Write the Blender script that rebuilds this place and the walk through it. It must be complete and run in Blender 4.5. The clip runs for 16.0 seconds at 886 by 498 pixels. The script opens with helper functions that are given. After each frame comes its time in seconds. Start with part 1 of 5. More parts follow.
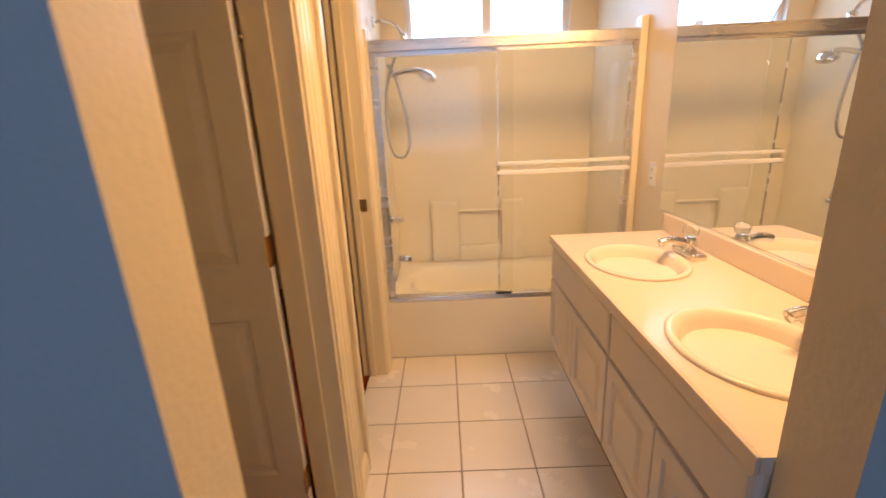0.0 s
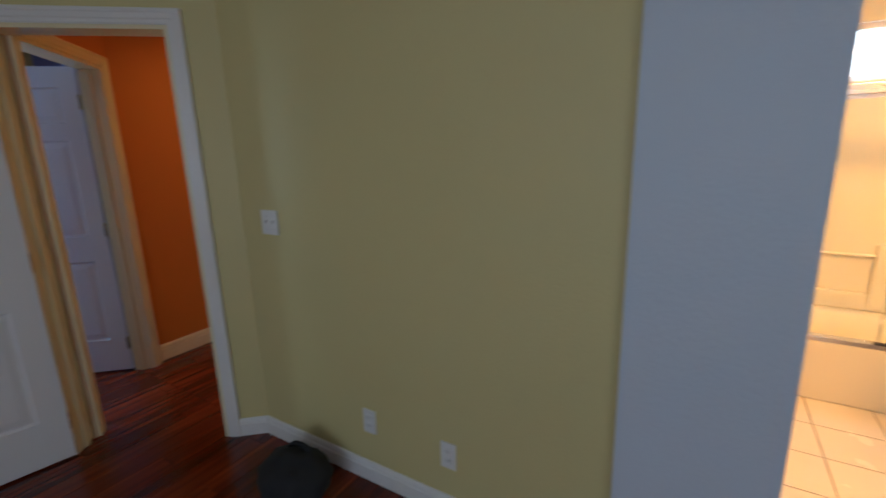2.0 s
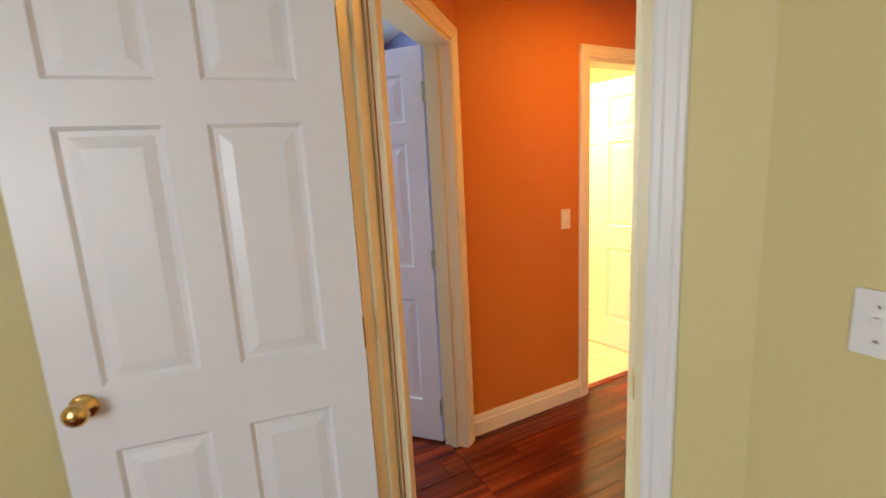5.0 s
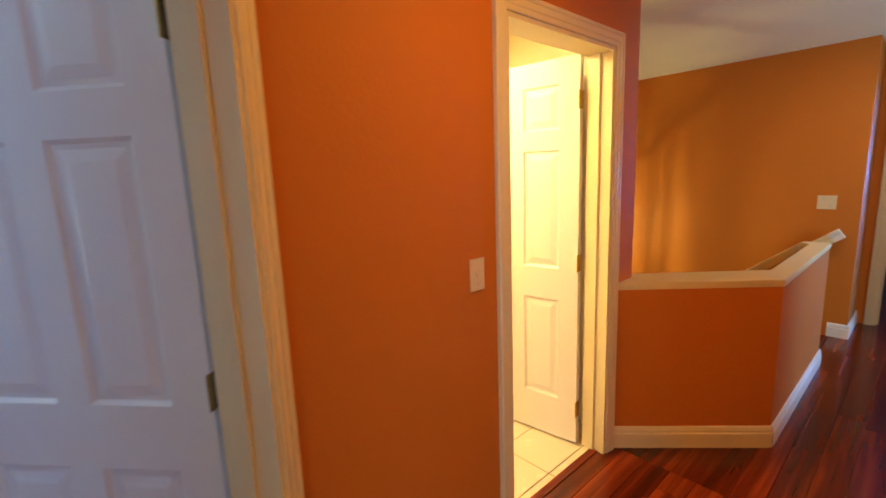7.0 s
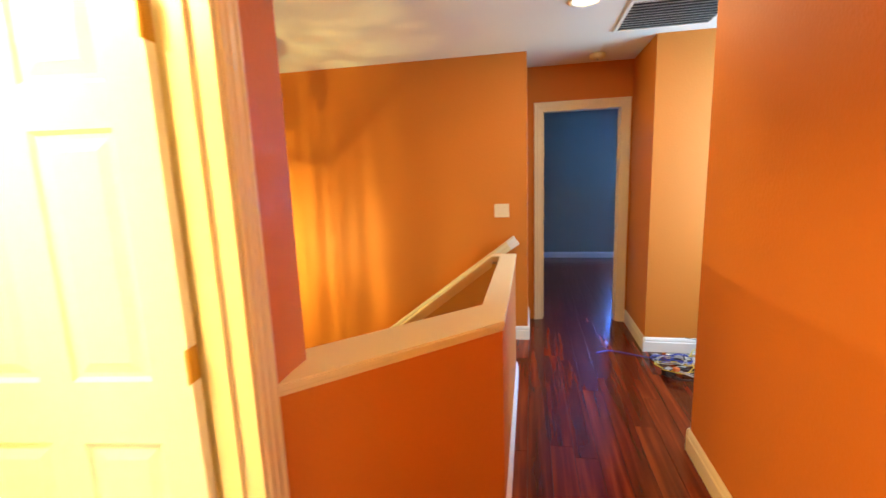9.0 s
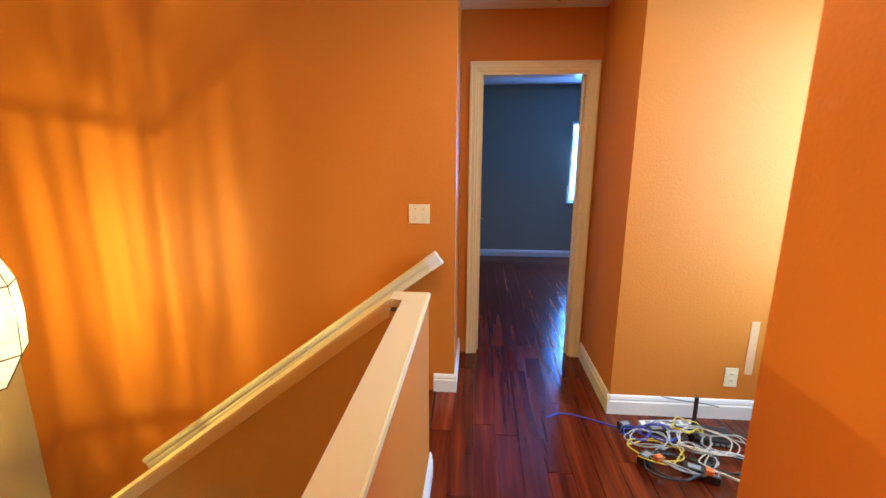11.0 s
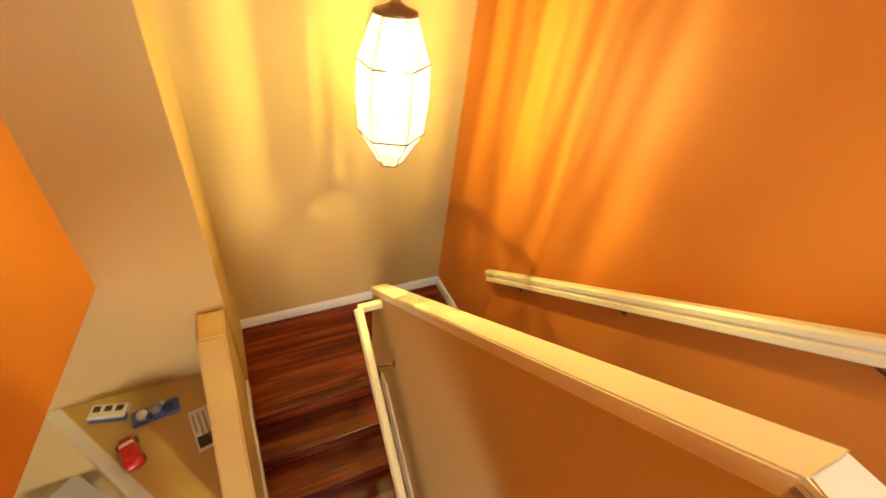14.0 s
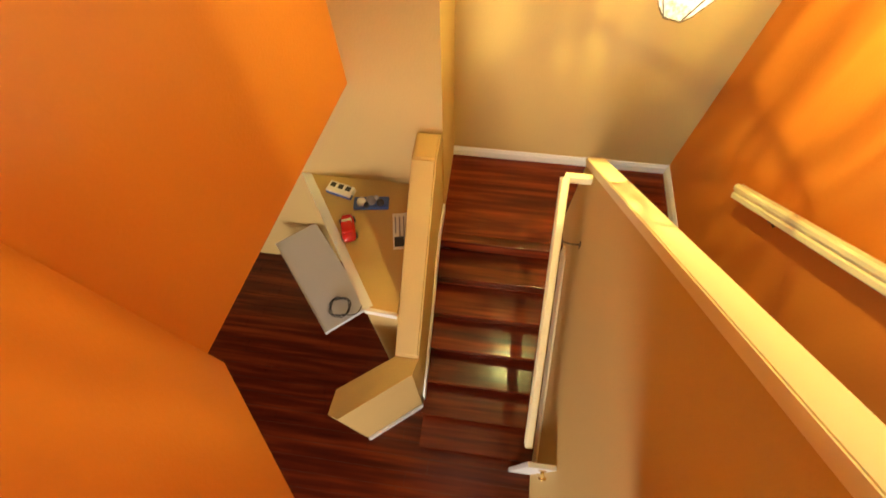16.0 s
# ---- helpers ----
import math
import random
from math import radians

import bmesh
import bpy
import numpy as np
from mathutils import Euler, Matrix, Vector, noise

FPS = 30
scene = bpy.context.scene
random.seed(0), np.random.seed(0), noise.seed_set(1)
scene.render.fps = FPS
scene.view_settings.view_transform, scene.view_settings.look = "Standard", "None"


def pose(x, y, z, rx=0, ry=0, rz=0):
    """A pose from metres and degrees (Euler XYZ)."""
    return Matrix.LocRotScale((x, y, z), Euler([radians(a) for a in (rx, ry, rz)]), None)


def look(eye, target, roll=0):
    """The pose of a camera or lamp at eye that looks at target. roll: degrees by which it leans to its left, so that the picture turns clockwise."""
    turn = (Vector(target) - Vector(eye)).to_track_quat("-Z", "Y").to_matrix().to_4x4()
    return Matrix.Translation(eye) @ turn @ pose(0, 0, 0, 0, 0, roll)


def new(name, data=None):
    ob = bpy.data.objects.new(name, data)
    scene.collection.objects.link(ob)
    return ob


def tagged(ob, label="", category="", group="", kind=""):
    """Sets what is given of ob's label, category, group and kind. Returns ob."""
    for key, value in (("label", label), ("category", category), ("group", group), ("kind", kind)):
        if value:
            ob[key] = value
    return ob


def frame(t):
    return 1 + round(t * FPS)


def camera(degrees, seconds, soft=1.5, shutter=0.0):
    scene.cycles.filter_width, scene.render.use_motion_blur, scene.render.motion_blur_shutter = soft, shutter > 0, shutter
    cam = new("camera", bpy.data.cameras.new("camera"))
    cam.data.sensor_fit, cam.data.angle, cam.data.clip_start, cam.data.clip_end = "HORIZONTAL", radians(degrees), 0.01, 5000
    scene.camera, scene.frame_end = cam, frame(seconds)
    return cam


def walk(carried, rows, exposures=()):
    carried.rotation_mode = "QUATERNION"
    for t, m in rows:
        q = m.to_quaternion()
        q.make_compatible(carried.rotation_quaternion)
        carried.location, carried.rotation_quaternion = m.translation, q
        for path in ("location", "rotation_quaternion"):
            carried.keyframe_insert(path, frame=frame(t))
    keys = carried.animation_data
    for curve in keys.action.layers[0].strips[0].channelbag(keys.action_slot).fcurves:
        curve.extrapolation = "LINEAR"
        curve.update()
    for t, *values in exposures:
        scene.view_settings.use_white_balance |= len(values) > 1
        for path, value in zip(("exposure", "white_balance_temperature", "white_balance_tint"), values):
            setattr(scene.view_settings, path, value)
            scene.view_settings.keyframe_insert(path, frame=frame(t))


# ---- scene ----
cam = camera(90.9, 16.0, soft=1.5, shutter=0.35)
PATH = [
    (0, (0.468, -0.197, 1.363), (0.447, 1.72, 0.794), -2.7),
    (0.5, (0.396, -0.393, 1.363), (0.103, 1.522, 0.869), -3.6),
    (1, (0.295, -0.538, 1.43), (-0.275, 1.317, 0.947), -3.0),
    (1.5, (0.146, -0.691, 1.459), (-0.631, 1.096, 1.007), -1.6),
    (2, (-0.095, -0.928, 1.475), (-1.117, 0.734, 1.035), -1.6),
    (2.5, (-0.306, -1.015, 1.452), (-1.746, 0.31, 1.04), -2.1),
    (3, (-0.525, -0.985, 1.451), (-2.205, 0.031, 1.071), -2.1),
    (3.5, (-0.744, -0.915, 1.45), (-2.504, -0.048, 1.061), -1.3),
    (4, (-1.015, -0.827, 1.454), (-2.786, 0.027, 1.092), -2.0),
    (4.2, (-1.121, -0.787, 1.458), (-2.887, 0.08, 1.099), -2.5),
    (6.3, (-2.182, -0.159, 1.461), (-3.87, 0.866, 1.147), -1.4),
    (6.5, (-2.242, -0.087, 1.458), (-3.88, 1.017, 1.147), -1.6),
    (7, (-2.447, 0.133, 1.493), (-3.925, 1.439, 1.162), -2.2),
    (7.5, (-2.619, 0.373, 1.491), (-3.923, 1.858, 1.181), -2.0),
    (8, (-2.741, 0.63, 1.507), (-3.79, 2.306, 1.205), -2.1),
    (8.5, (-2.783, 0.931, 1.472), (-3.468, 2.785, 1.168), -1.9),
    (9, (-2.801, 1.225, 1.468), (-3.196, 3.157, 1.134), -2.1),
    (9.5, (-2.806, 1.518, 1.489), (-2.958, 3.483, 1.152), -2.1),
    (9.7, (-2.811, 1.645, 1.487), (-2.888, 3.615, 1.147), -1.9),
    (11.8, (-2.662, 2.814, 1.527), (-2.996, 4.659, 0.832), 5.8),
    (12, (-2.699, 2.894, 1.53), (-3.184, 4.669, 0.746), 5.3),
    (12.5, (-2.751, 3.126, 1.517), (-3.657, 4.645, 0.583), 5.7),
    (13, (-2.835, 3.252, 1.509), (-4.057, 4.445, 0.468), 6.2),
    (13.5, (-2.939, 3.37, 1.532), (-4.251, 4.366, 0.398), 6.9),
    (14, (-3.052, 3.441, 1.529), (-4.4, 4.196, 0.258), 8.3),
    (14.5, (-3.149, 3.472, 1.516), (-4.517, 3.889, 0.118), 10.7),
    (15, (-3.209, 3.488, 1.524), (-4.58, 3.542, 0.069), 6.4),
    (15.5, (-3.236, 3.479, 1.493), (-4.4, 3.384, -0.13), 2.3),
    (16, (-3.252, 3.467, 1.472), (-4.191, 3.311, -0.286), -2.0),
]
EXPOSURE = [(0.0,-2.25,4800,10),(0.5,-2.3,4950,10),(1.5,-2.3,5000,10),(2.0,-1.65,5600,10),(2.5,-0.8,6300,10),(3.0,-0.25,6500,10),(3.5,-0.05,6500,10),(4.2,0.15,6500,10),(6.3,-0.4,6500,10),(7.5,-0.65,6500,10),(8.2,-0.4,6500,10),(8.6,0.05,6500,10),(9.0,0.26,6500,10),(9.7,0.2,6500,10),(12.0,0.33,6500,10),(12.5,0.45,6500,10),(14.0,0.52,6500,10),(16.0,0.68,6500,10)]
walk(cam, [(t, look(eye, target, roll)) for t, eye, target, roll in PATH], EXPOSURE)

# ---- world and light ----
world = bpy.data.worlds.new("sky")
scene.world = world
world.use_nodes = True
wn, wl = world.node_tree.nodes, world.node_tree.links
sky = wn.new("ShaderNodeTexSky")
sky.sky_type = "NISHITA"
sky.sun_disc = False
sky.sun_elevation = radians(38)
sky.sun_rotation = radians(140)
wl.new(sky.outputs[0], wn["Background"].inputs[0])
wn["Background"].inputs[1].default_value = 0.12


def area_lamp(name, place, target, sx, sy, watts, color):
    data = bpy.data.lights.new(name, "AREA")
    data.shape, data.size, data.size_y, data.energy, data.color = "RECTANGLE", sx, sy, watts, color
    ob = new(name, data)
    ob.matrix_world = look(place, target)
    return ob


def point_lamp(name, place, watts, color, radius):
    data = bpy.data.lights.new(name, "POINT")
    data.energy, data.color, data.shadow_soft_size = watts, color, radius
    ob = new(name, data)
    ob.location = place
    return ob


sun_data = bpy.data.lights.new("sun", "SUN")
sun_data.energy, sun_data.angle, sun_data.color = 2.5, radians(0.5), (1.0, 0.95, 0.88)
sun_ob = new("sun", sun_data)
sun_ob.matrix_world = look((0, 0, 20), (-11, -13, 4))

WARM = (1.0, 0.68, 0.36)
DAY = (0.80, 0.90, 1.0)
# daylight in the window openings; the loft's opening is unseen and assumed
area_lamp("daylight_bedroom", (0.2, -3.42, 1.5), (-0.9, 0.4, 1.2), 1.9, 1.3, 82, DAY)
area_lamp("daylight_loft", (-0.74, 4.17, 1.5), (-2.4, 4.5, 1.2), 1.1, 1.4, 56, (0.38, 0.72, 1.0))
area_lamp("daylight_far_room", (-0.83, 8.74, 1.36), (-2.0, 5.0, 0.4), 1.0, 1.0, 48, (0.22, 0.46, 1.0))
area_lamp("daylight_second_bedroom", (-6.08, -1.6, 1.5), (-3.5, 0.2, 1.2), 1.2, 1.2, 235, (0.60, 0.88, 1.0))
area_lamp("daylight_bath_window", (0.79, 2.88, 2.0), (0.79, 1.0, 0.6), 0.95, 0.28, 16, DAY)
# warm lamps: unseen bath and hall sources, recessed hall lamp, hanging lantern, lower-room fill
BATH_WARM = (1.0, 0.47, 0.125)
# added lamps without fixtures, for the warm light in both bathrooms
area_lamp("unseen_bath_lamp", (1.28, 1.05, 2.16), (0.7, 1.3, 0.0), 0.10, 1.0, 235, BATH_WARM)
area_lamp("unseen_bath_lamp", (-4.3, 1.4, 2.25), (-4.2, 1.6, 0), 0.5, 0.4, 75, (1.0, 0.68, 0.25))
area_lamp("recessed_bulb", (-2.49, 4.02, 2.412), (-2.49, 4.02, 0), 0.12, 0.12, 12, WARM)
point_lamp("lantern_bulb", (-4.95, 4.12, 0.76), 116, (1.0, 0.875, 0.27), 0.009)
area_lamp("hall_ceiling_lamp", (-2.75, 1.2, 2.38), (-2.75, 1.2, 0), 0.3, 0.3, 14.5, (1.0, 0.46, 0.07))
# unseen fill for the lower room; the wall behind it has no opening
area_lamp("lower_room_fill", (0.85, 2.0, -1.5), (-5, 2.0, -1.9), 2.2, 1.8, 155, (1.0, 0.92, 0.82))

# ---- materials ----


def shader(name, color, rough=0.5, metal=0.0, coat=0.0):
    m = bpy.data.materials.new(name)
    m.use_nodes = True
    b = m.node_tree.nodes["Principled BSDF"]
    b.inputs["Base Color"].default_value = (*color, 1)
    b.inputs["Roughness"].default_value = rough
    b.inputs["Metallic"].default_value = metal
    b.inputs["Coat Weight"].default_value = coat
    return m


def grain(m, scale=40.0, bump=0.1, vary=0.08, stretch=(1, 1, 1), rough_vary=0.1, blotch=1.6, distance=0.004):
    """Two scales of noise: fine bump and broad change of colour and gloss."""
    nt = m.node_tree
    n, l = nt.nodes, nt.links
    b = n["Principled BSDF"]
    co = n.new("ShaderNodeTexCoord")
    mp = n.new("ShaderNodeMapping")
    mp.inputs["Scale"].default_value = stretch
    geo = n.new("ShaderNodeNewGeometry")
    l.new(geo.outputs["Position"], mp.inputs["Vector"])
    fine = n.new("ShaderNodeTexNoise")
    fine.inputs["Scale"].default_value = scale
    fine.inputs["Detail"].default_value = 4
    broad = n.new("ShaderNodeTexNoise")
    broad.inputs["Scale"].default_value = blotch
    broad.inputs["Detail"].default_value = 5
    l.new(mp.outputs[0], fine.inputs["Vector"])
    l.new(mp.outputs[0], broad.inputs["Vector"])
    bp = n.new("ShaderNodeBump")
    bp.inputs["Strength"].default_value = bump
    bp.inputs["Distance"].default_value = distance
    l.new(fine.outputs["Fac"], bp.inputs["Height"])
    l.new(bp.outputs[0], b.inputs["Normal"])
    base = tuple(b.inputs["Base Color"].default_value)
    mix = n.new("ShaderNodeMix")
    mix.data_type = "RGBA"
    mix.inputs[6].default_value = (*[c * (1 - vary) for c in base[:3]], 1)
    mix.inputs[7].default_value = (*[min(1, c * (1 + vary)) for c in base[:3]], 1)
    l.new(broad.outputs["Fac"], mix.inputs[0])
    l.new(mix.outputs[2], b.inputs["Base Color"])
    r = b.inputs["Roughness"].default_value
    mr = n.new("ShaderNodeMapRange")
    mr.inputs["To Min"].default_value = max(0.02, r - rough_vary)
    mr.inputs["To Max"].default_value = min(1, r + rough_vary)
    l.new(broad.outputs["Fac"], mr.inputs["Value"])
    l.new(mr.outputs[0], b.inputs["Roughness"])
    return m


def paint(name, color, rough=0.55, bump=0.45, scale=70):
    return grain(shader(name, color, rough), scale, bump, 0.05, distance=0.003)


M_YELLOW = paint("yellow_wall_paint", (0.67, 0.58, 0.275))
M_ORANGE = paint("burnt_orange_wall_paint", (0.58, 0.182, 0.021), 0.60)
M_TAN = paint("tan_wall_paint", (0.55, 0.375, 0.140), 0.66)
for m_ in (M_ORANGE, M_TAN):
    m_.node_tree.nodes["Principled BSDF"].inputs["Specular IOR Level"].default_value = 0.36
M_PALE = paint("pale_grey_wall_paint", (0.57, 0.63, 0.70))
M_BATH = paint("cream_bath_paint", (0.78, 0.69, 0.48), 0.4)
M_SLATE = paint("slate_blue_wall_paint", (0.30, 0.32, 0.26))
M_VIOLET = paint("violet_wall_paint", (0.20, 0.20, 0.38))
M_CEIL = paint("white_ceiling_paint", (0.76, 0.74, 0.72), 0.7, 0.5, 60)
M_TRIM = grain(shader("white_trim_paint", (0.80, 0.78, 0.75), 0.32), 25, 0.04, 0.03)
# yellowed copy of the trim: warm lamp light is put into the colour
M_WARMTRIM = grain(shader("warm_lit_trim_paint", (0.79, 0.70, 0.45), 0.34), 25, 0.05, 0.04)
M_DOOR = grain(shader("white_door_paint", (0.78, 0.77, 0.77), 0.35), 30, 0.06, 0.02, (4, 4, 0.5))
M_CABINET = grain(shader("warm_white_cabinet_paint", (0.74, 0.68, 0.58), 0.4), 30, 0.08, 0.04)
M_BRASS = grain(shader("brass", (0.75, 0.50, 0.16), 0.22, 1.0), 60, 0.02, 0.1)
M_CHROME = grain(shader("chrome", (0.80, 0.80, 0.82), 0.10, 1.0), 60, 0.01, 0.05, rough_vary=0.04)
M_ALU = grain(shader("brushed_aluminium", (0.72, 0.72, 0.73), 0.26, 1.0), 90, 0.03, 0.08, (1, 1, 12))
M_STEEL = grain(shader("grey_metal_hose", (0.42, 0.43, 0.45), 0.35, 0.8), 200, 0.3, 0.1)
# near-white and barely metallic: the bar's bright reflections are put into the colour
M_BAR = grain(shader("towel_bar_painted_shine", (0.88, 0.88, 0.88), 0.22, 0.25), 60, 0.01, 0.04)
M_BRONZE = grain(shader("aged_bronze", (0.16, 0.11, 0.06), 0.35, 1.0), 60, 0.05, 0.2)
M_OLDBRASS = grain(shader("old_brass", (0.34, 0.22, 0.11), 0.38, 1.0), 60, 0.05, 0.2)
M_PORC = grain(shader("white_porcelain", (0.76, 0.70, 0.60), 0.12), 10, 0.01, 0.02, rough_vary=0.04)
M_ACRYL = grain(shader("cream_acrylic_surround", (0.80, 0.74, 0.56), 0.22), 12, 0.02, 0.03)
M_COUNTER = grain(shader("cream_cultured_marble", (0.74, 0.64, 0.50), 0.2), 30, 0.02, 0.05)
M_PLASTIC = grain(shader("white_plastic", (0.80, 0.79, 0.76), 0.35), 40, 0.02, 0.03)
M_ALMOND = grain(shader("almond_plastic", (0.78, 0.66, 0.44), 0.35), 40, 0.02, 0.03)
M_BLACK = grain(shader("black_plastic", (0.018, 0.018, 0.02), 0.4), 50, 0.05, 0.2)
M_CLOTH = grain(shader("black_nylon_cloth", (0.015, 0.015, 0.017), 0.8), 300, 0.4, 0.3)
M_GROUT = grain(shader("grey_brown_grout", (0.28, 0.22, 0.16), 0.85), 200, 0.3, 0.15)
M_TILE = grain(shader("cream_floor_tile", (0.76, 0.70, 0.60), 0.25), 18, 0.05, 0.05, blotch=4)
M_SLAB = grain(shader("floor_underlay", (0.07, 0.03, 0.02), 0.7), 60, 0.1, 0.2)
M_GREYMAT = grain(shader("pale_grey_board", (0.74, 0.76, 0.78), 0.6), 40, 0.1, 0.1)
M_RED = grain(shader("glossy_red_toy_paint", (0.55, 0.015, 0.012), 0.2, 0, 0.5), 30, 0.02, 0.1)
M_BLUE = grain(shader("blue_card", (0.06, 0.12, 0.36), 0.5), 50, 0.02, 0.15)
M_PAPER = grain(shader("white_paper", (0.78, 0.77, 0.74), 0.7), 50, 0.05, 0.05)
M_DARK = grain(shader("dark_print_and_shade", (0.03, 0.03, 0.04), 0.5), 50, 0.02, 0.1)
M_GREYPRINT = grain(shader("grey_print", (0.30, 0.30, 0.32), 0.5), 50, 0.02, 0.2)
M_CORD_Y = grain(shader("yellow_cable", (0.70, 0.52, 0.05), 0.45), 50, 0.02, 0.1)
M_CORD_G = grain(shader("grey_cable", (0.42, 0.42, 0.42), 0.5), 50, 0.02, 0.1)
M_CORD_B = grain(shader("blue_cable", (0.04, 0.06, 0.40), 0.45), 50, 0.02, 0.1)
M_CORD_W = grain(shader("off_white_cable", (0.70, 0.64, 0.52), 0.5), 50, 0.02, 0.1)
M_ORANGEP = grain(shader("orange_plug_plastic", (0.80, 0.20, 0.05), 0.4), 50, 0.02, 0.1)
M_PATCH = grain(shader("light_filler_patch", (0.72, 0.42, 0.22), 0.7), 120, 0.3, 0.15)
M_BLIND = grain(shader("white_blind", (0.80, 0.82, 0.85), 0.5), 50, 0.02, 0.03)


def laminate():
    """Glossy red-brown laminate: long streaks along y, each plank a little different."""
    m = shader("red_brown_laminate", (0.12, 0.02, 0.008), 0.22, 0, 0.08)
    n, l = m.node_tree.nodes, m.node_tree.links
    b = n["Principled BSDF"]
    b.inputs["Coat Roughness"].default_value = 0.12
    b.inputs["Specular IOR Level"].default_value = 0.4
    geo, info = n.new("ShaderNodeNewGeometry"), n.new("ShaderNodeObjectInfo")
    mp = n.new("ShaderNodeMapping")
    mp.inputs["Scale"].default_value = (26, 1.3, 26)
    l.new(geo.outputs["Position"], mp.inputs["Vector"])
    off = n.new("ShaderNodeVectorMath")
    off.operation = "SCALE"
    off.inputs[0].default_value = (31, 57, 13)
    l.new(info.outputs["Random"], off.inputs["Scale"])
    add = n.new("ShaderNodeVectorMath")
    l.new(mp.outputs[0], add.inputs[0])
    l.new(off.outputs[0], add.inputs[1])
    fine, broad = n.new("ShaderNodeTexNoise"), n.new("ShaderNodeTexNoise")
    fine.inputs["Scale"].default_value, fine.inputs["Detail"].default_value = 1.0, 6
    broad.inputs["Scale"].default_value, broad.inputs["Detail"].default_value = 0.22, 3
    broad.inputs["Distortion"].default_value = 1.2
    l.new(add.outputs[0], fine.inputs["Vector"])
    l.new(add.outputs[0], broad.inputs["Vector"])
    mixf = n.new("ShaderNodeMath")
    mixf.operation = "MULTIPLY_ADD"
    mixf.inputs[1].default_value = 0.55
    l.new(fine.outputs["Fac"], mixf.inputs[0])
    half = n.new("ShaderNodeMath")
    half.operation = "MULTIPLY"
    half.inputs[1].default_value = 0.45
    l.new(broad.outputs["Fac"], half.inputs[0])
    l.new(half.outputs[0], mixf.inputs[2])
    ramp = n.new("ShaderNodeValToRGB")
    el = ramp.color_ramp.elements
    el[0].position, el[0].color = 0.32, (0.042, 0.0050, 0.0022, 1)
    el[1].position, el[1].color = 0.70, (0.275, 0.042, 0.010, 1)
    mid = el.new(0.5)
    mid.color = (0.112, 0.0140, 0.0040, 1)
    l.new(mixf.outputs[0], ramp.inputs[0])
    hsv = n.new("ShaderNodeHueSaturation")
    val = n.new("ShaderNodeMapRange")
    val.inputs["To Min"].default_value, val.inputs["To Max"].default_value = 0.7, 1.3
    l.new(info.outputs["Random"], val.inputs["Value"])
    l.new(val.outputs[0], hsv.inputs["Value"])
    l.new(ramp.outputs[0], hsv.inputs["Color"])
    l.new(hsv.outputs[0], b.inputs["Base Color"])
    bp = n.new("ShaderNodeBump")
    bp.inputs["Strength"].default_value, bp.inputs["Distance"].default_value = 0.08, 0.002
    l.new(fine.outputs["Fac"], bp.inputs["Height"])
    l.new(bp.outputs[0], b.inputs["Normal"])
    return m


M_WOOD = laminate()


def glass(name, color, rough, ior=1.45):
    m = bpy.data.materials.new(name)
    m.use_nodes = True
    n, l = m.node_tree.nodes, m.node_tree.links
    b = n["Principled BSDF"]
    b.inputs["Base Color"].default_value = (*color, 1)
    b.inputs["Transmission Weight"].default_value = 1
    b.inputs["Roughness"].default_value = rough
    b.inputs["IOR"].default_value = ior
    tex, bp = n.new("ShaderNodeTexNoise"), n.new("ShaderNodeBump")
    tex.inputs["Scale"].default_value = 60
    bp.inputs["Strength"].default_value = 0.05
    bp.inputs["Distance"].default_value = 0.002
    l.new(tex.outputs["Fac"], bp.inputs["Height"])
    l.new(bp.outputs[0], b.inputs["Normal"])
    return m


M_PANE = glass("clear_window_glass", (0.95, 0.97, 0.97), 0.0)
M_SHOWER = glass("lightly_frosted_shower_glass", (0.96, 0.97, 0.93), 0.05, 1.22)
M_ACRYLIC = glass("clear_acrylic", (0.90, 0.95, 1.0), 0.05)
M_MIRROR = shader("mirror_silver", (0.90, 0.91, 0.90), 0.01, 1.0)


def glow(name, color, strength, base=(0.8, 0.7, 0.5)):
    m = shader(name, base, 0.4)
    b = m.node_tree.nodes["Principled BSDF"]
    b.inputs["Emission Color"].default_value = (*color, 1)
    b.inputs["Emission Strength"].default_value = strength
    return m




def rippled_lamp_glass():
    """Cream glass, lit from within, with clear ripples running upright that let streaks of light through."""
    m = glow("lit_rippled_cream_glass", (1.0, 0.84, 0.46), 1.5, (0.03, 0.025, 0.015))
    n, l = m.node_tree.nodes, m.node_tree.links
    b = n["Principled BSDF"]
    clear, mix = n.new("ShaderNodeBsdfTransparent"), n.new("ShaderNodeMixShader")
    co, mp, tex = n.new("ShaderNodeTexCoord"), n.new("ShaderNodeMapping"), n.new("ShaderNodeTexNoise")
    mp.inputs["Scale"].default_value = (70, 70, 1.3)
    tex.inputs["Scale"].default_value = 1.0
    tex.inputs["Detail"].default_value = 3
    l.new(co.outputs["Object"], mp.inputs["Vector"])
    l.new(mp.outputs[0], tex.inputs["Vector"])
    mr = n.new("ShaderNodeMapRange")
    mr.inputs["From Min"].default_value, mr.inputs["From Max"].default_value = 0.44, 0.60
    mr.inputs["To Min"].default_value, mr.inputs["To Max"].default_value = 0.20, 0.64
    l.new(tex.outputs["Fac"], mr.inputs["Value"])
    l.new(mr.outputs[0], mix.inputs[0])
    l.new(clear.outputs[0], mix.inputs[2])
    l.new(b.outputs[0], mix.inputs[1])
    l.new(mix.outputs[0], n["Material Output"].inputs["Surface"])
    return m


M_LAMPGLASS = rippled_lamp_glass()
M_BULB = glow("lit_downlight_lens", (1.0, 0.80, 0.55), 6.0)
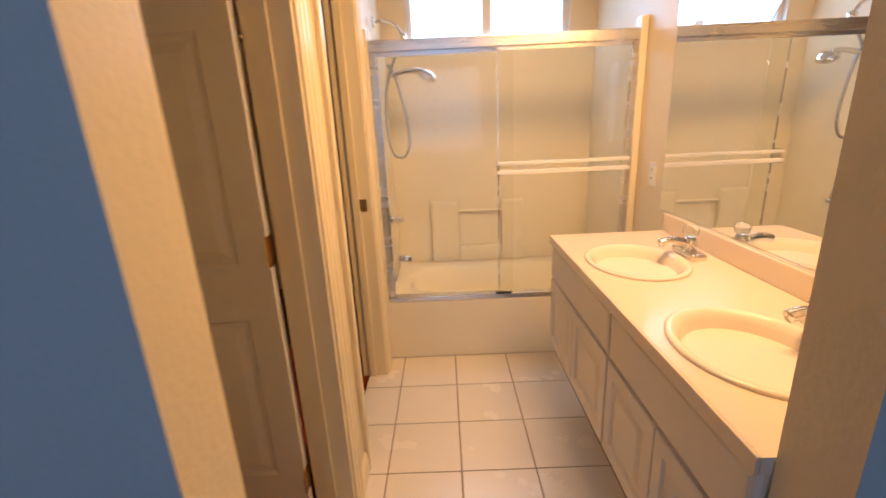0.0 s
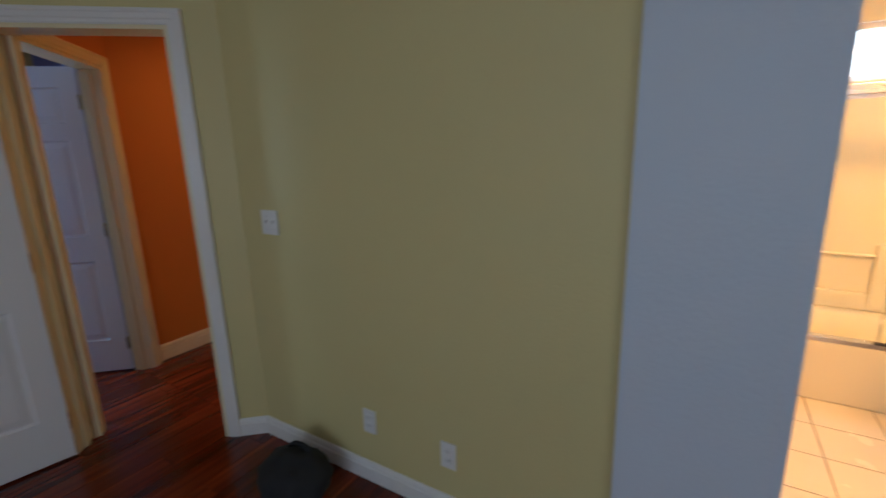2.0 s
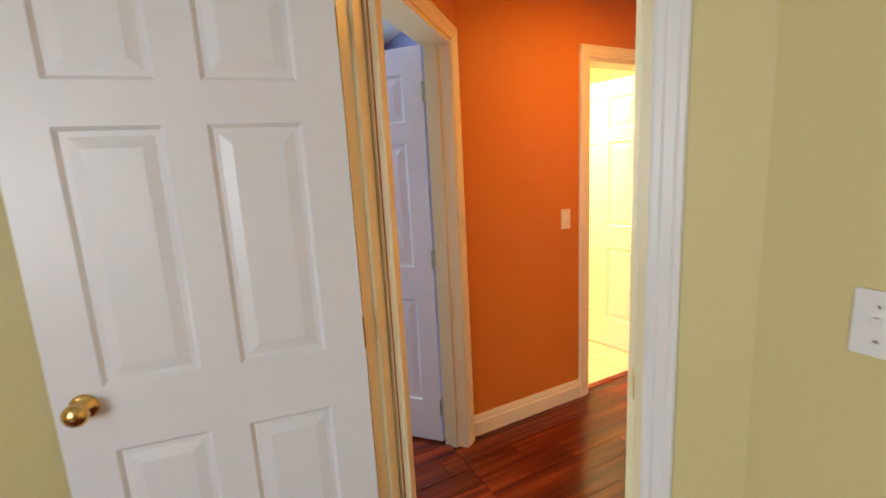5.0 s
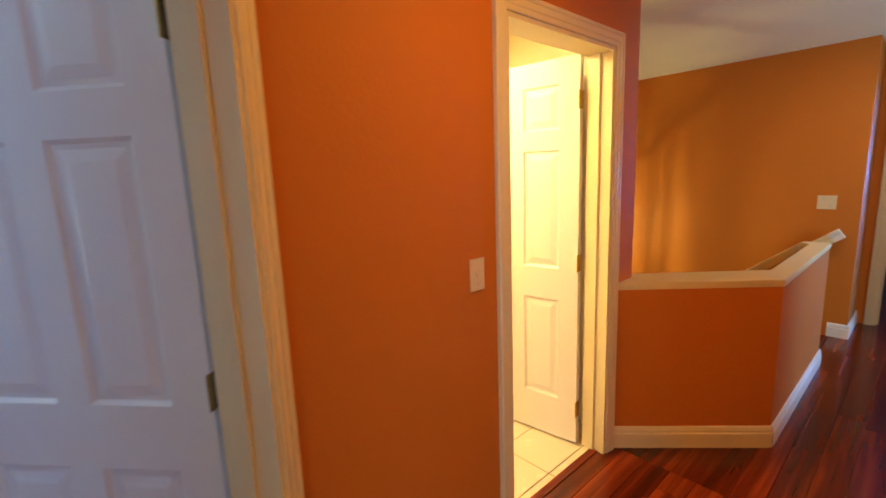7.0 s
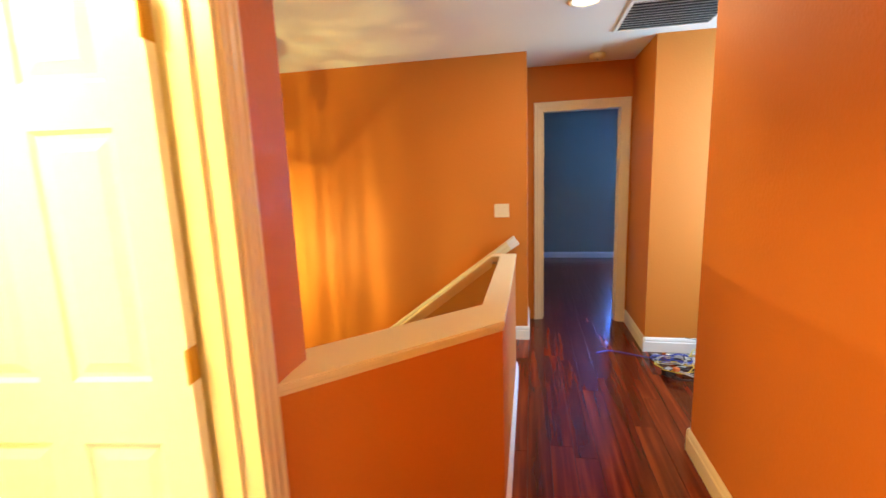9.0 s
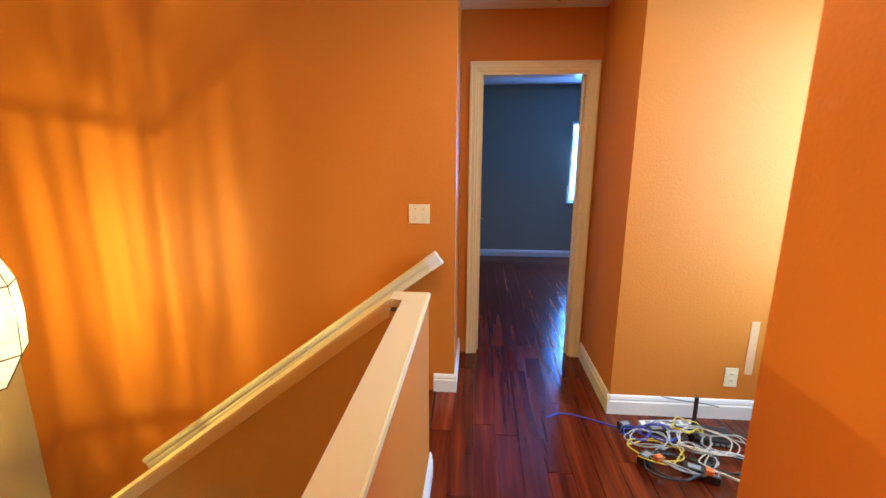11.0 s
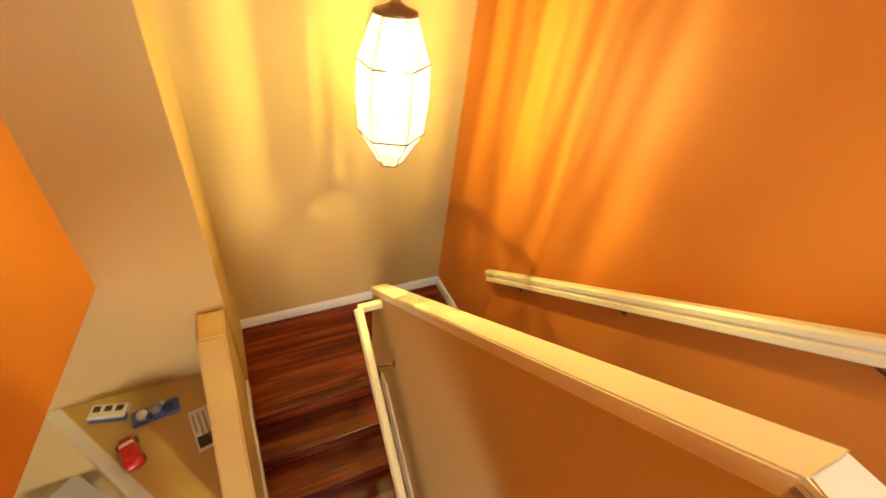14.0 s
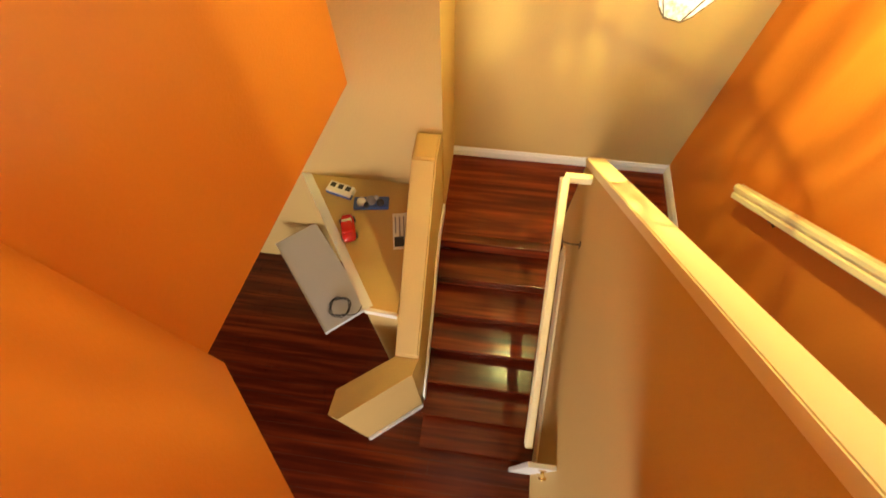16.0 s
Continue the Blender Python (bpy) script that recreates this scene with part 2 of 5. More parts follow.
M_OUTSIDE = glow("bright_overcast_outside", (0.78, 0.92, 1.0), 12.0)
M_BLUESKY = glow("bright_blue_sky_outside", (0.06, 0.25, 1.0), 30.0)

# ---- mesh helpers ----


def part(name, bm, material, parent=None, label=""):
    me = bpy.data.meshes.new(name)
    bm.normal_update()
    bm.to_mesh(me)
    bm.free()
    for mt in (material if isinstance(material, (list, tuple)) else [material]):
        me.materials.append(mt)
    ob = new(name, me)
    if parent is not None:
        ob.parent = parent
    if label:
        ob["label"] = label
    return ob


def empty(name, m, label="", category="", group="", kind=""):
    ob = new(name)
    ob.empty_display_size = 0.1
    ob.matrix_world = m
    return tagged(ob, label, category, group, kind)


def smooth(ob):
    for p in ob.data.polygons:
        p.use_smooth = True
    return ob


def add_box(bm, x0, x1, y0, y1, z0, z1, bevel=0.0, mat=0):
    vs = [bm.verts.new((x, y, z)) for x in (x0, x1) for y in (y0, y1) for z in (z0, z1)]
    quads = ((0, 1, 3, 2), (4, 6, 7, 5), (0, 4, 5, 1), (2, 3, 7, 6), (0, 2, 6, 4), (1, 5, 7, 3))
    fs = [bm.faces.new([vs[i] for i in q]) for q in quads]
    for f in fs:
        f.material_index = mat
    if bevel > 0:
        es = list({e for f in fs for e in f.edges})
        bmesh.ops.bevel(bm, geom=es, offset=bevel, segments=2, affect="EDGES", profile=0.7)
    return bm


def box_bm(x0, x1, y0, y1, z0, z1, bevel=0.0):
    return add_box(bmesh.new(), x0, x1, y0, y1, z0, z1, bevel)


def prism_bm(points, z0, z1):
    """An upright prism over a footprint (counter-clockwise)."""
    bm = bmesh.new()
    lo = [bm.verts.new((x, y, z0)) for x, y in points]
    hi = [bm.verts.new((x, y, z1)) for x, y in points]
    k = len(points)
    bm.faces.new(hi)
    bm.faces.new(lo[::-1])
    for i in range(k):
        bm.faces.new((lo[i], lo[(i + 1) % k], hi[(i + 1) % k], hi[i]))
    return bm


def sweep_bm(profile, a, b):
    """A closed profile of (side, up) drawn from point a to point b; side points to the left of the way."""
    bm = bmesh.new()
    a, b = Vector(a), Vector(b)
    d = (b - a).normalized()
    side = Vector((-d.y, d.x, 0)).normalized()
    up = Vector((0, 0, 1))
    ra = [bm.verts.new(a + side * s + up * u) for s, u in profile]
    rb = [bm.verts.new(b + side * s + up * u) for s, u in profile]
    k = len(profile)
    for i in range(k):
        bm.faces.new((ra[i], ra[(i + 1) % k], rb[(i + 1) % k], rb[i]))
    bm.faces.new(ra[::-1])
    bm.faces.new(rb)
    bmesh.ops.recalc_face_normals(bm, faces=bm.faces)
    return bm


def lathe_bm(profile, steps=24, cap=True):
    """Turns (radius, height) points round the z axis."""
    bm = bmesh.new()
    rings = []
    for r, z in profile:
        rings.append([bm.verts.new((r * math.cos(2 * math.pi * i / steps), r * math.sin(2 * math.pi * i / steps), z)) for i in range(steps)])
    for lo, hi in zip(rings, rings[1:]):
        for i in range(steps):
            bm.faces.new((lo[i], lo[(i + 1) % steps], hi[(i + 1) % steps], hi[i]))
    if cap:
        bm.faces.new(rings[0][::-1])
        bm.faces.new(rings[-1])
    bmesh.ops.recalc_face_normals(bm, faces=bm.faces)
    return bm


def tube_bm(points, radius, sides=8):
    bm = bmesh.new()
    pts = [Vector(p) for p in points]
    rings = []
    ref = Vector((0.13, 0.31, 0.94)).normalized()
    for i, p in enumerate(pts):
        d = (pts[min(i + 1, len(pts) - 1)] - pts[max(i - 1, 0)]).normalized()
        u = d.cross(ref).normalized()
        v = d.cross(u).normalized()
        rings.append([bm.verts.new(p + radius * (u * math.cos(2 * math.pi * k / sides) + v * math.sin(2 * math.pi * k / sides))) for k in range(sides)])
    for lo, hi in zip(rings, rings[1:]):
        for k in range(sides):
            bm.faces.new((lo[k], lo[(k + 1) % sides], hi[(k + 1) % sides], hi[k]))
    bm.faces.new(rings[0][::-1])
    bm.faces.new(rings[-1])
    bmesh.ops.recalc_face_normals(bm, faces=bm.faces)
    return bm


def bend(points, n=8):
    """A smooth line through the points."""
    p = [Vector(q) for q in points]
    p = [2 * p[0] - p[1]] + p + [2 * p[-1] - p[-2]]
    out = []
    for i in range(1, len(p) - 2):
        for k in range(n):
            t = k / n
            out.append(0.5 * ((2 * p[i]) + (p[i + 1] - p[i - 1]) * t + (2 * p[i - 1] - 5 * p[i] + 4 * p[i + 1] - p[i + 2]) * t * t + (3 * p[i] - p[i - 1] - 3 * p[i + 1] + p[i + 2]) * t ** 3))
    out.append(p[-2])
    return out


def wall_bm(length, thick, z0, z1, holes=()):
    """A wall along x, face at y = 0, body towards +y. Slots: 0 front, 1 back, 2 ends and reveals."""
    bm = bmesh.new()
    xs = sorted({0, length, *[h[0] for h in holes], *[h[1] for h in holes]})
    zs = sorted({z0, z1, *[h[2] for h in holes], *[h[3] for h in holes]})
    solid = lambda i, k: 0 <= i < len(xs) - 1 and 0 <= k < len(zs) - 1 and not any(
        h[0] <= (xs[i] + xs[i + 1]) / 2 <= h[1] and h[2] <= (zs[k] + zs[k + 1]) / 2 <= h[3] for h in holes)

    def quad(pts, mat):
        f = bm.faces.new([bm.verts.new(p) for p in pts])
        f.material_index = mat
    for i in range(len(xs) - 1):
        for k in range(len(zs) - 1):
            if not solid(i, k):
                continue
            x0, x1, a, b = xs[i], xs[i + 1], zs[k], zs[k + 1]
            quad(((x0, 0, a), (x1, 0, a), (x1, 0, b), (x0, 0, b)), 0)
            quad(((x0, thick, a), (x0, thick, b), (x1, thick, b), (x1, thick, a)), 1)
            if not solid(i - 1, k):
                quad(((x0, 0, a), (x0, 0, b), (x0, thick, b), (x0, thick, a)), 2)
            if not solid(i + 1, k):
                quad(((x1, 0, a), (x1, thick, a), (x1, thick, b), (x1, 0, b)), 2)
            if not solid(i, k - 1):
                quad(((x0, 0, a), (x0, thick, a), (x1, thick, a), (x1, 0, a)), 2)
            if not solid(i, k + 1):
                quad(((x0, 0, b), (x1, 0, b), (x1, thick, b), (x0, thick, b)), 2)
    bmesh.ops.remove_doubles(bm, verts=bm.verts, dist=1e-5)
    return bm


def along(p0, p1, z=0.0):
    """The pose whose x axis runs from p0 to p1; +y lies to the left of it."""
    return pose(p0[0], p0[1], z, 0, 0, math.degrees(math.atan2(p1[1] - p0[1], p1[0] - p0[0])))


def wall(name, p0, p1, thick, z0, z1, mats, holes=(), label="", parent=None):
    """Front face on the line from p0 to p1, body to the left of that way."""
    length = math.hypot(p1[0] - p0[0], p1[1] - p0[1])
    ob = part(name, wall_bm(length, thick, z0, z1, holes), mats, parent)
    ob.matrix_world = along(p0, p1)
    if parent is None:
        tagged(ob, label, "wall", "", "structure")
    return ob


BASE_PROFILE = ((0, 0), (0.016, 0), (0.016, 0.080), (0.011, 0.088), (0.013, 0.096), (0.009, 0.112), (0.004, 0.120), (0, 0.120))


def baseboard(p0, p1, z=0.0, material=None, high=1.0):
    """Skirting on the left side of the way from p0 to p1."""
    prof = [(-s - 0.001, u * high) for s, u in BASE_PROFILE]
    ob = part("baseboard", sweep_bm(prof, (p0[0], p0[1], z), (p1[0], p1[1], z)), material or M_TRIM)
    return tagged(ob, "white painted moulded baseboard along the wall", "baseboard", "baseboards", "structure")


CASE_PROFILE = ((0.0, 0.0), (0.0, 0.010), (0.006, 0.013), (0.018, 0.013), (0.024, 0.017), (0.044, 0.017), (0.050, 0.021), (0.060, 0.021), (0.065, 0.016), (0.065, 0.0))


def casing(parent, s0, s1, top, front_y, sign, material, low=0.0):
    """Mitred moulding round an opening, in the wall's own axes; sign -1 stands out towards -y."""
    corners = ((lambda u: (s0 - u, low)), (lambda u: (s0 - u, top + u)), (lambda u: (s1 + u, top + u)), (lambda u: (s1 + u, low)))
    for k, nm in enumerate(("side_casing", "head_casing", "side_casing")):
        bm = bmesh.new()
        ra = [bm.verts.new((corners[k](u)[0], front_y + sign * (v + 0.001), corners[k](u)[1])) for u, v in CASE_PROFILE]
        rb = [bm.verts.new((corners[k + 1](u)[0], front_y + sign * (v + 0.001), corners[k + 1](u)[1])) for u, v in CASE_PROFILE]
        c = len(CASE_PROFILE)
        for i in range(c):
            bm.faces.new((ra[i], ra[(i + 1) % c], rb[(i + 1) % c], rb[i]))
        bm.faces.new(ra[::-1])
        bm.faces.new(rb)
        bmesh.ops.recalc_face_normals(bm, faces=bm.faces)
        part(nm, bm, material, parent)


def door_trim(name, p0, p1, s0, s1, top, thick, front, back, lining, label):
    """Linings and casings of a doorway in the wall along p0 to p1."""
    root = empty(name, along(p0, p1), label, "door frame", "door frames", "structure")
    part("jamb", box_bm(s0 - 0.002, s0 + 0.018, -0.004, thick + 0.004, 0, top), lining, root)
    part("jamb", box_bm(s1 - 0.018, s1 + 0.002, -0.004, thick + 0.004, 0, top), lining, root)
    part("jamb", box_bm(s0 + 0.018, s1 - 0.018, -0.004, thick + 0.004, top - 0.018, top + 0.002), lining, root)
    part("stop", box_bm(s0 + 0.018, s0 + 0.030, thick * 0.45, thick * 0.72, 0, top - 0.018), lining, root)
    part("stop", box_bm(s1 - 0.030, s1 - 0.018, thick * 0.45, thick * 0.72, 0, top - 0.018), lining, root)
    if front:
        casing(root, s0, s1, top, 0, -1, front)
    if back:
        casing(root, s0, s1, top, thick, 1, back)
    return root


def panel_bm(x0, x1, z0, z1, t):
    """A raised door panel, moulded on both faces."""
    bm = bmesh.new()
    for sgn in (-1, 1):
        rings = []
        for inset, dep in ((0, 0), (0.010, 0.009), (0.022, 0.009), (0.050, 0.002)):
            y = sgn * (t / 2 - dep)
            rings.append([bm.verts.new(p) for p in ((x0 + inset, y, z0 + inset), (x1 - inset, y, z0 + inset), (x1 - inset, y, z1 - inset), (x0 + inset, y, z1 - inset))])
        for a, b in zip(rings, rings[1:]):
            for i in range(4):
                f = (a[i], a[(i + 1) % 4], b[(i + 1) % 4], b[i])
                bm.faces.new(f if sgn < 0 else f[::-1])
        bm.faces.new(rings[-1] if sgn < 0 else rings[-1][::-1])
    return bm


def door(name, m, w, label, knob=True, hinges=M_BRASS, h=2.03, knob_material=None):
    """A six-panel leaf, hinge edge at x = 0, bottom at z = 0, mid-thickness at y = 0."""
    root = empty(name, m, label, "door", "six-panel doors")
    t = 0.035
    st, mid = 0.11 * w / 0.76, 0.095 * w / 0.76
    cols = ((st, (w - mid) / 2), ((w + mid) / 2, w - st))
    rows = ((0.23, 0.80), (0.97, 1.59), (1.69, 1.91))
    holes = [(a, b, c, d) for a, b in cols for c, d in rows]
    bm = wall_bm(w, t, 0, h, holes)
    bmesh.ops.translate(bm, vec=(0, -t / 2, 0), verts=bm.verts)
    leaf = part("leaf", bm, [M_DOOR, M_DOOR, M_DOOR], root)
    for a, b, c, d in holes:
        part("panel", panel_bm(a, b, c, d, t), M_DOOR, leaf)
    if knob:
        km = knob_material or M_BRASS
        for sgn in (-1, 1):
            prof = ((0.032, 0), (0.032, 0.005), (0.026, 0.009), (0.013, 0.012), (0.012, 0.026), (0.022, 0.032), (0.028, 0.042), (0.028, 0.050), (0.020, 0.060), (0.004, 0.064))
            k = smooth(part("door_knob", lathe_bm(prof, 20), km, root, "polished brass door knob"))
            k.matrix_local = Matrix.Translation((w - 0.065, sgn * t / 2, 0.93)) @ Matrix.Rotation(-sgn * math.pi / 2, 4, "X")
        part("latch_plate", box_bm(w - 0.001, w + 0.002, -0.012, 0.012, 0.90, 0.96), km, root)
    for z in (0.20, 1.01, 1.82):
        bmh = box_bm(-0.002, 0.0015, -0.017, 0.030, z - 0.045, z + 0.045)
        part("hinge", bmh, hinges, root)
    return root


def plate(name, place, angle, w, h, gangs, material, label, kind="switch", tilt=0.0):
    """A wall plate facing local -y. kind: switch or outlet."""
    root = empty(name, pose(place[0], place[1], place[2], 0, 0, angle), label, "outlet" if kind == "outlet" else "light switch", "wall plates")
    part("cover_plate", box_bm(-w / 2, w / 2, -0.006, -0.0005, -h / 2, h / 2, 0.002), material, root)
    for g in range(gangs):
        cx = (g - (gangs - 1) / 2) * 0.046
        if kind == "switch":
            part("toggle", box_bm(cx - 0.005, cx + 0.005, -0.015, -0.005, -0.004, 0.012, 0.001), material, root)
            for dz in (-0.03, 0.03):
                part("screw", box_bm(cx - 0.003, cx + 0.003, -0.0075, -0.005, dz - 0.003, dz + 0.003), M_ALU, root)
        else:
            for dz in (-0.02, 0.02):
                f = part("socket", box_bm(cx - 0.016, cx + 0.016, -0.009, -0.005, dz - 0.014, dz + 0.014, 0.003), material, root)
                for dx in (-0.006, 0.006):
                    part("slot", box_bm(cx + dx - 0.0012, cx + dx + 0.0012, -0.0096, -0.008, dz - 0.004, dz + 0.006), M_DARK, f)
    return root

# ---- large structure ----
H = 2.42
LOW = -2.76
LAND = -1.54


def slab(name, pts, z0, z1, material, label, category="floor"):
    return tagged(part(name, prism_bm(pts, z0, z1), material), label, category, "", "structure")


def rect(x0, x1, y0, y1):
    return ((x0, y0), (x1, y0), (x1, y1), (x0, y1))


slab("floor", rect(-6.3, 3.2, -3.7, 2.2), -0.25, -0.012, M_SLAB, "dark floor deck under the upper rooms")
slab("floor", ((-3.49, 2.2), (1.6, 2.2), (1.6, 5.2), (-3.02, 5.2), (-3.02, 4.23), (-2.95, 4.23), (-2.95, 2.78), (-3.49, 2.24)), -0.25, -0.012, M_SLAB, "dark floor deck under the landing hall")
slab("floor", rect(-5.34, -3.52, 2.2, 2.36), -0.25, -0.012, M_SLAB, "dark floor deck beside the stairwell")
slab("floor", rect(-4.1, 1.6, 5.2, 9.3), -0.25, -0.012, M_SLAB, "dark floor deck under the end bedroom")
slab("floor", rect(-6.4, 1.2, -0.7, 5.2), LOW - 0.2, LOW - 0.012, M_SLAB, "dark floor deck of the lower storey")
slab("ceiling", rect(-6.4, 3.2, -3.7, 9.3), H, H + 0.1, M_CEIL, "white lightly textured ceiling over the upper storey", "ceiling")

# first bedroom
wall("wall_north", (-2.04, 0.37), (-0.262, 0.37), 0.12, 0, H, [M_YELLOW, M_BATH, M_YELLOW], label="pale yellow textured bedroom wall")
wall("wall_bath_opening", (-0.262, 0.245), (3.0, 0.245), 0.125, 0, H, [M_PALE, M_BATH, M_BATH], [(0.380, 1.236, 0, 2.08)], label="pale grey wall with a plain plastered opening to the bathroom")
BED_A, BED_B = (-3.03, -0.482), (-2.04, 0.37)
wall("wall_diagonal_bedroom", BED_A, BED_B, 0.12, 0, H, [M_YELLOW, M_ORANGE, M_TRIM], [(0.345, 1.098, 0, 2.045)], label="diagonal bedroom wall with a doorway to the hall")
wall("wall_west", (-3.03, -3.5), (-3.03, -0.482), 0.12, 0, H, [M_YELLOW, M_VIOLET, M_YELLOW], label="pale yellow textured bedroom wall behind the open door")
wall("wall_south", (3.0, -3.5), (-3.03, -3.5), 0.12, 0, H, [M_YELLOW, M_PALE, M_TRIM], [(1.85, 3.75, 0.85, 2.15)], label="pale yellow bedroom wall with a wide window opening")
wall("wall_east", (3.0, 0.245), (3.0, -3.5), 0.12, 0, H, [M_YELLOW, M_PALE, M_YELLOW], label="pale yellow bedroom wall")
# hall
SEC_A, SEC_B = (-2.83, -0.14), (-3.487, 0.518)
wall("wall_diagonal_hall", SEC_A, SEC_B, 0.12, 0, H, [M_ORANGE, M_VIOLET, M_WARMTRIM], [(0.075, 0.840, 0, 2.045)], label="burnt orange diagonal hall wall with a doorway")
wall("wall_hall_west", (-3.49, 0.518), (-3.49, 2.40), 0.12, 0, H, [M_ORANGE, M_BATH, M_ORANGE], [(0.858, 1.632, 0, 2.045)], label="burnt orange hall wall with the second bathroom doorway")
wall("wall_hall_east", (-1.99, 3.5), (-1.99, 0.46), 0.12, 0, H, [M_ORANGE, M_BATH, M_ORANGE], label="burnt orange hall wall")
wall("wall_loft_south", (-0.72, 3.5), (-1.87, 3.5), 0.12, 0, H, [M_ORANGE, M_BATH, M_ORANGE], label="burnt orange wall of the side hall")
# unseen wall and opening, set close so the side light grazes the north wall
wall("wall_loft_east", (-0.72, 4.83), (-0.72, 3.5), 0.12, 0, H, [M_ORANGE, M_PALE, M_TRIM], [(0.10, 1.22, 0.75, 2.2)], label="unseen end wall with an opening added for the side light")
wall("wall_loft_north", (-1.9, 4.83), (-0.60, 4.83), 0.12, 0, H, [M_ORANGE, M_SLATE, M_ORANGE], label="burnt orange wall washed by pale daylight")
wall("wall_recess_east", (-1.9, 5.56), (-1.9, 4.95), 0.10, 0, H, [M_ORANGE, M_SLATE, M_ORANGE], label="burnt orange side of the recess before the end doorway")
FAR_A, FAR_B = (-2.83, 5.56), (-1.9, 5.56)
wall("wall_recess_end", FAR_A, FAR_B, 0.12, 0, H, [M_ORANGE, M_SLATE, M_WARMTRIM], [(0.125, 0.850, 0, 2.035)], label="burnt orange wall with the doorway to the end bedroom")
wall("wall_recess_west", (-2.83, 5.11), (-2.83, 5.68), 0.10, 0, H, [M_ORANGE, M_SLATE, M_ORANGE], label="burnt orange side of the recess before the end doorway")
# stairwell
wall("wall_stair_north", (-5.96, 4.99), (-2.83, 4.99), 0.12, LOW, H, [M_ORANGE, M_SLATE, M_ORANGE], label="tall burnt orange stairwell wall carrying the handrail")
wall("wall_stair_west", (-5.84, 3.165), (-5.84, 4.99), 0.12, LOW, H, [M_TAN, M_PALE, M_TAN], label="tall tan stairwell wall above the half landing")
wall("wall_stair_jog", (-5.22, 3.165), (-5.96, 3.165), 0.12, LOW, H, [M_TAN, M_TAN, M_TAN], label="short tan return of the stairwell wall")
wall("wall_stair_front", (-5.22, -0.6), (-5.22, 3.045), 0.12, LOW, H - 0.004, [M_TAN, M_PALE, M_TAN], label="tan wall standing over the lower room")
wall("wall_stair_south", (-3.494, 2.40), (-5.22, 2.607), 0.12, -0.30, H, [M_ORANGE, M_BATH, M_ORANGE], label="burnt orange stairwell wall open to the lower room below")
# closed sides of the lower room
wall("wall_low_south", (1.0, -0.6), (-5.22, -0.6), 0.12, LOW, -0.25, [M_TAN, M_PALE, M_TAN], label="tan wall of the lower room")
wall("wall_low_east", (1.0, 4.99), (1.0, -0.6), 0.12, LOW, -0.25, [M_TAN, M_PALE, M_TAN], label="tan wall of the lower room")
wall("wall_low_north", (-2.83, 4.99), (1.12, 4.99), 0.12, LOW, -0.25, [M_TAN, M_PALE, M_TAN], label="tan wall of the lower room")
# second bedroom and second bathroom
wall("wall_second_west", (-6.2, -3.5), (-6.2, 2.45), 0.12, 0, H, [M_VIOLET, M_PALE, M_TRIM], [(1.2, 2.6, 0.85, 2.1)], label="violet bedroom wall with a window opening")
wall("wall_second_south", (-3.15, -3.5), (-6.2, -3.5), 0.12, 0, H, [M_VIOLET, M_PALE, M_VIOLET], label="violet bedroom wall")
wall("wall_second_north", (-6.2, 0.70), (-3.61, 0.70), 0.10, 0, H, [M_VIOLET, M_BATH, M_VIOLET], label="violet bedroom wall")
wall("wall_bath_west", (-5.30, 0.80), (-5.30, 2.35), 0.10, 0, H - 0.004, [M_BATH, M_VIOLET, M_BATH], label="cream second bathroom wall")
# end bedroom
wall("wall_end_north", (-4.0, 8.84), (1.4, 8.84), 0.12, 0, H, [M_SLATE, M_PALE, M_TRIM], [(2.60, 3.75, 0.80, 1.93)], label="slate blue bedroom wall with a window")
wall("wall_end_south", (1.52, 5.05), (-0.60, 5.05), 0.1, 0, H, [M_SLATE, M_PALE, M_SLATE], label="slate blue bedroom wall")
wall("wall_end_west", (-4.0, 5.11), (-4.0, 8.84), 0.12, 0, H, [M_SLATE, M_PALE, M_SLATE], label="slate blue bedroom wall")
wall("wall_end_east", (1.4, 8.84), (1.4, 4.83), 0.12, 0, H, [M_SLATE, M_PALE, M_SLATE], label="slate blue bedroom wall")
# first bathroom
wall("wall_bath_left", (0.095, 0.37), (0.095, 2.90), 0.125, 0, H, [M_BATH, M_BATH, M_WARMTRIM], [(0.02, 0.68, 0, 2.045), (0.95, 1.605, 0, 2.045)], label="cream bathroom wall with two closet doorways")
wall("wall_bath_back", (-0.03, 2.90), (1.61, 2.90), 0.14, 0, H, [M_BATH, M_PALE, M_TRIM], [(0.29, 1.345, 1.83, 2.17)], label="cream bathroom wall with a low wide window")
wall("wall_bath_right", (1.49, 2.90), (1.49, 0.37), 0.12, 0, H, [M_BATH, M_PALE, M_BATH], label="cream bathroom wall behind the mirror")

# unseen walls added to keep sky light out of the closet
wall("closet_light_block_end", (-0.74, 3.38), (0.06, 3.38), 0.10, 0, H - 0.004, [M_BATH, M_BATH, M_BATH], label="unseen cream closet wall that blocks sky light")
wall("closet_light_block_side", (-0.03, 3.38), (-0.03, 2.90), 0.06, 0, H - 0.006, [M_BATH, M_BATH, M_BATH], label="unseen cream closet side wall that blocks sky light")

# doorways
# the bedroom lining takes the yellowed trim for the hall light on it
door_trim("trim_bedroom_door", BED_A, BED_B, 0.345, 1.098, 2.045, 0.12, M_TRIM, M_WARMTRIM, M_WARMTRIM, "white moulded frame of the bedroom doorway")
door_trim("trim_second_door", SEC_A, SEC_B, 0.075, 0.840, 2.045, 0.12, M_WARMTRIM, None, M_WARMTRIM, "warm-lit moulded frame of the second bedroom doorway")
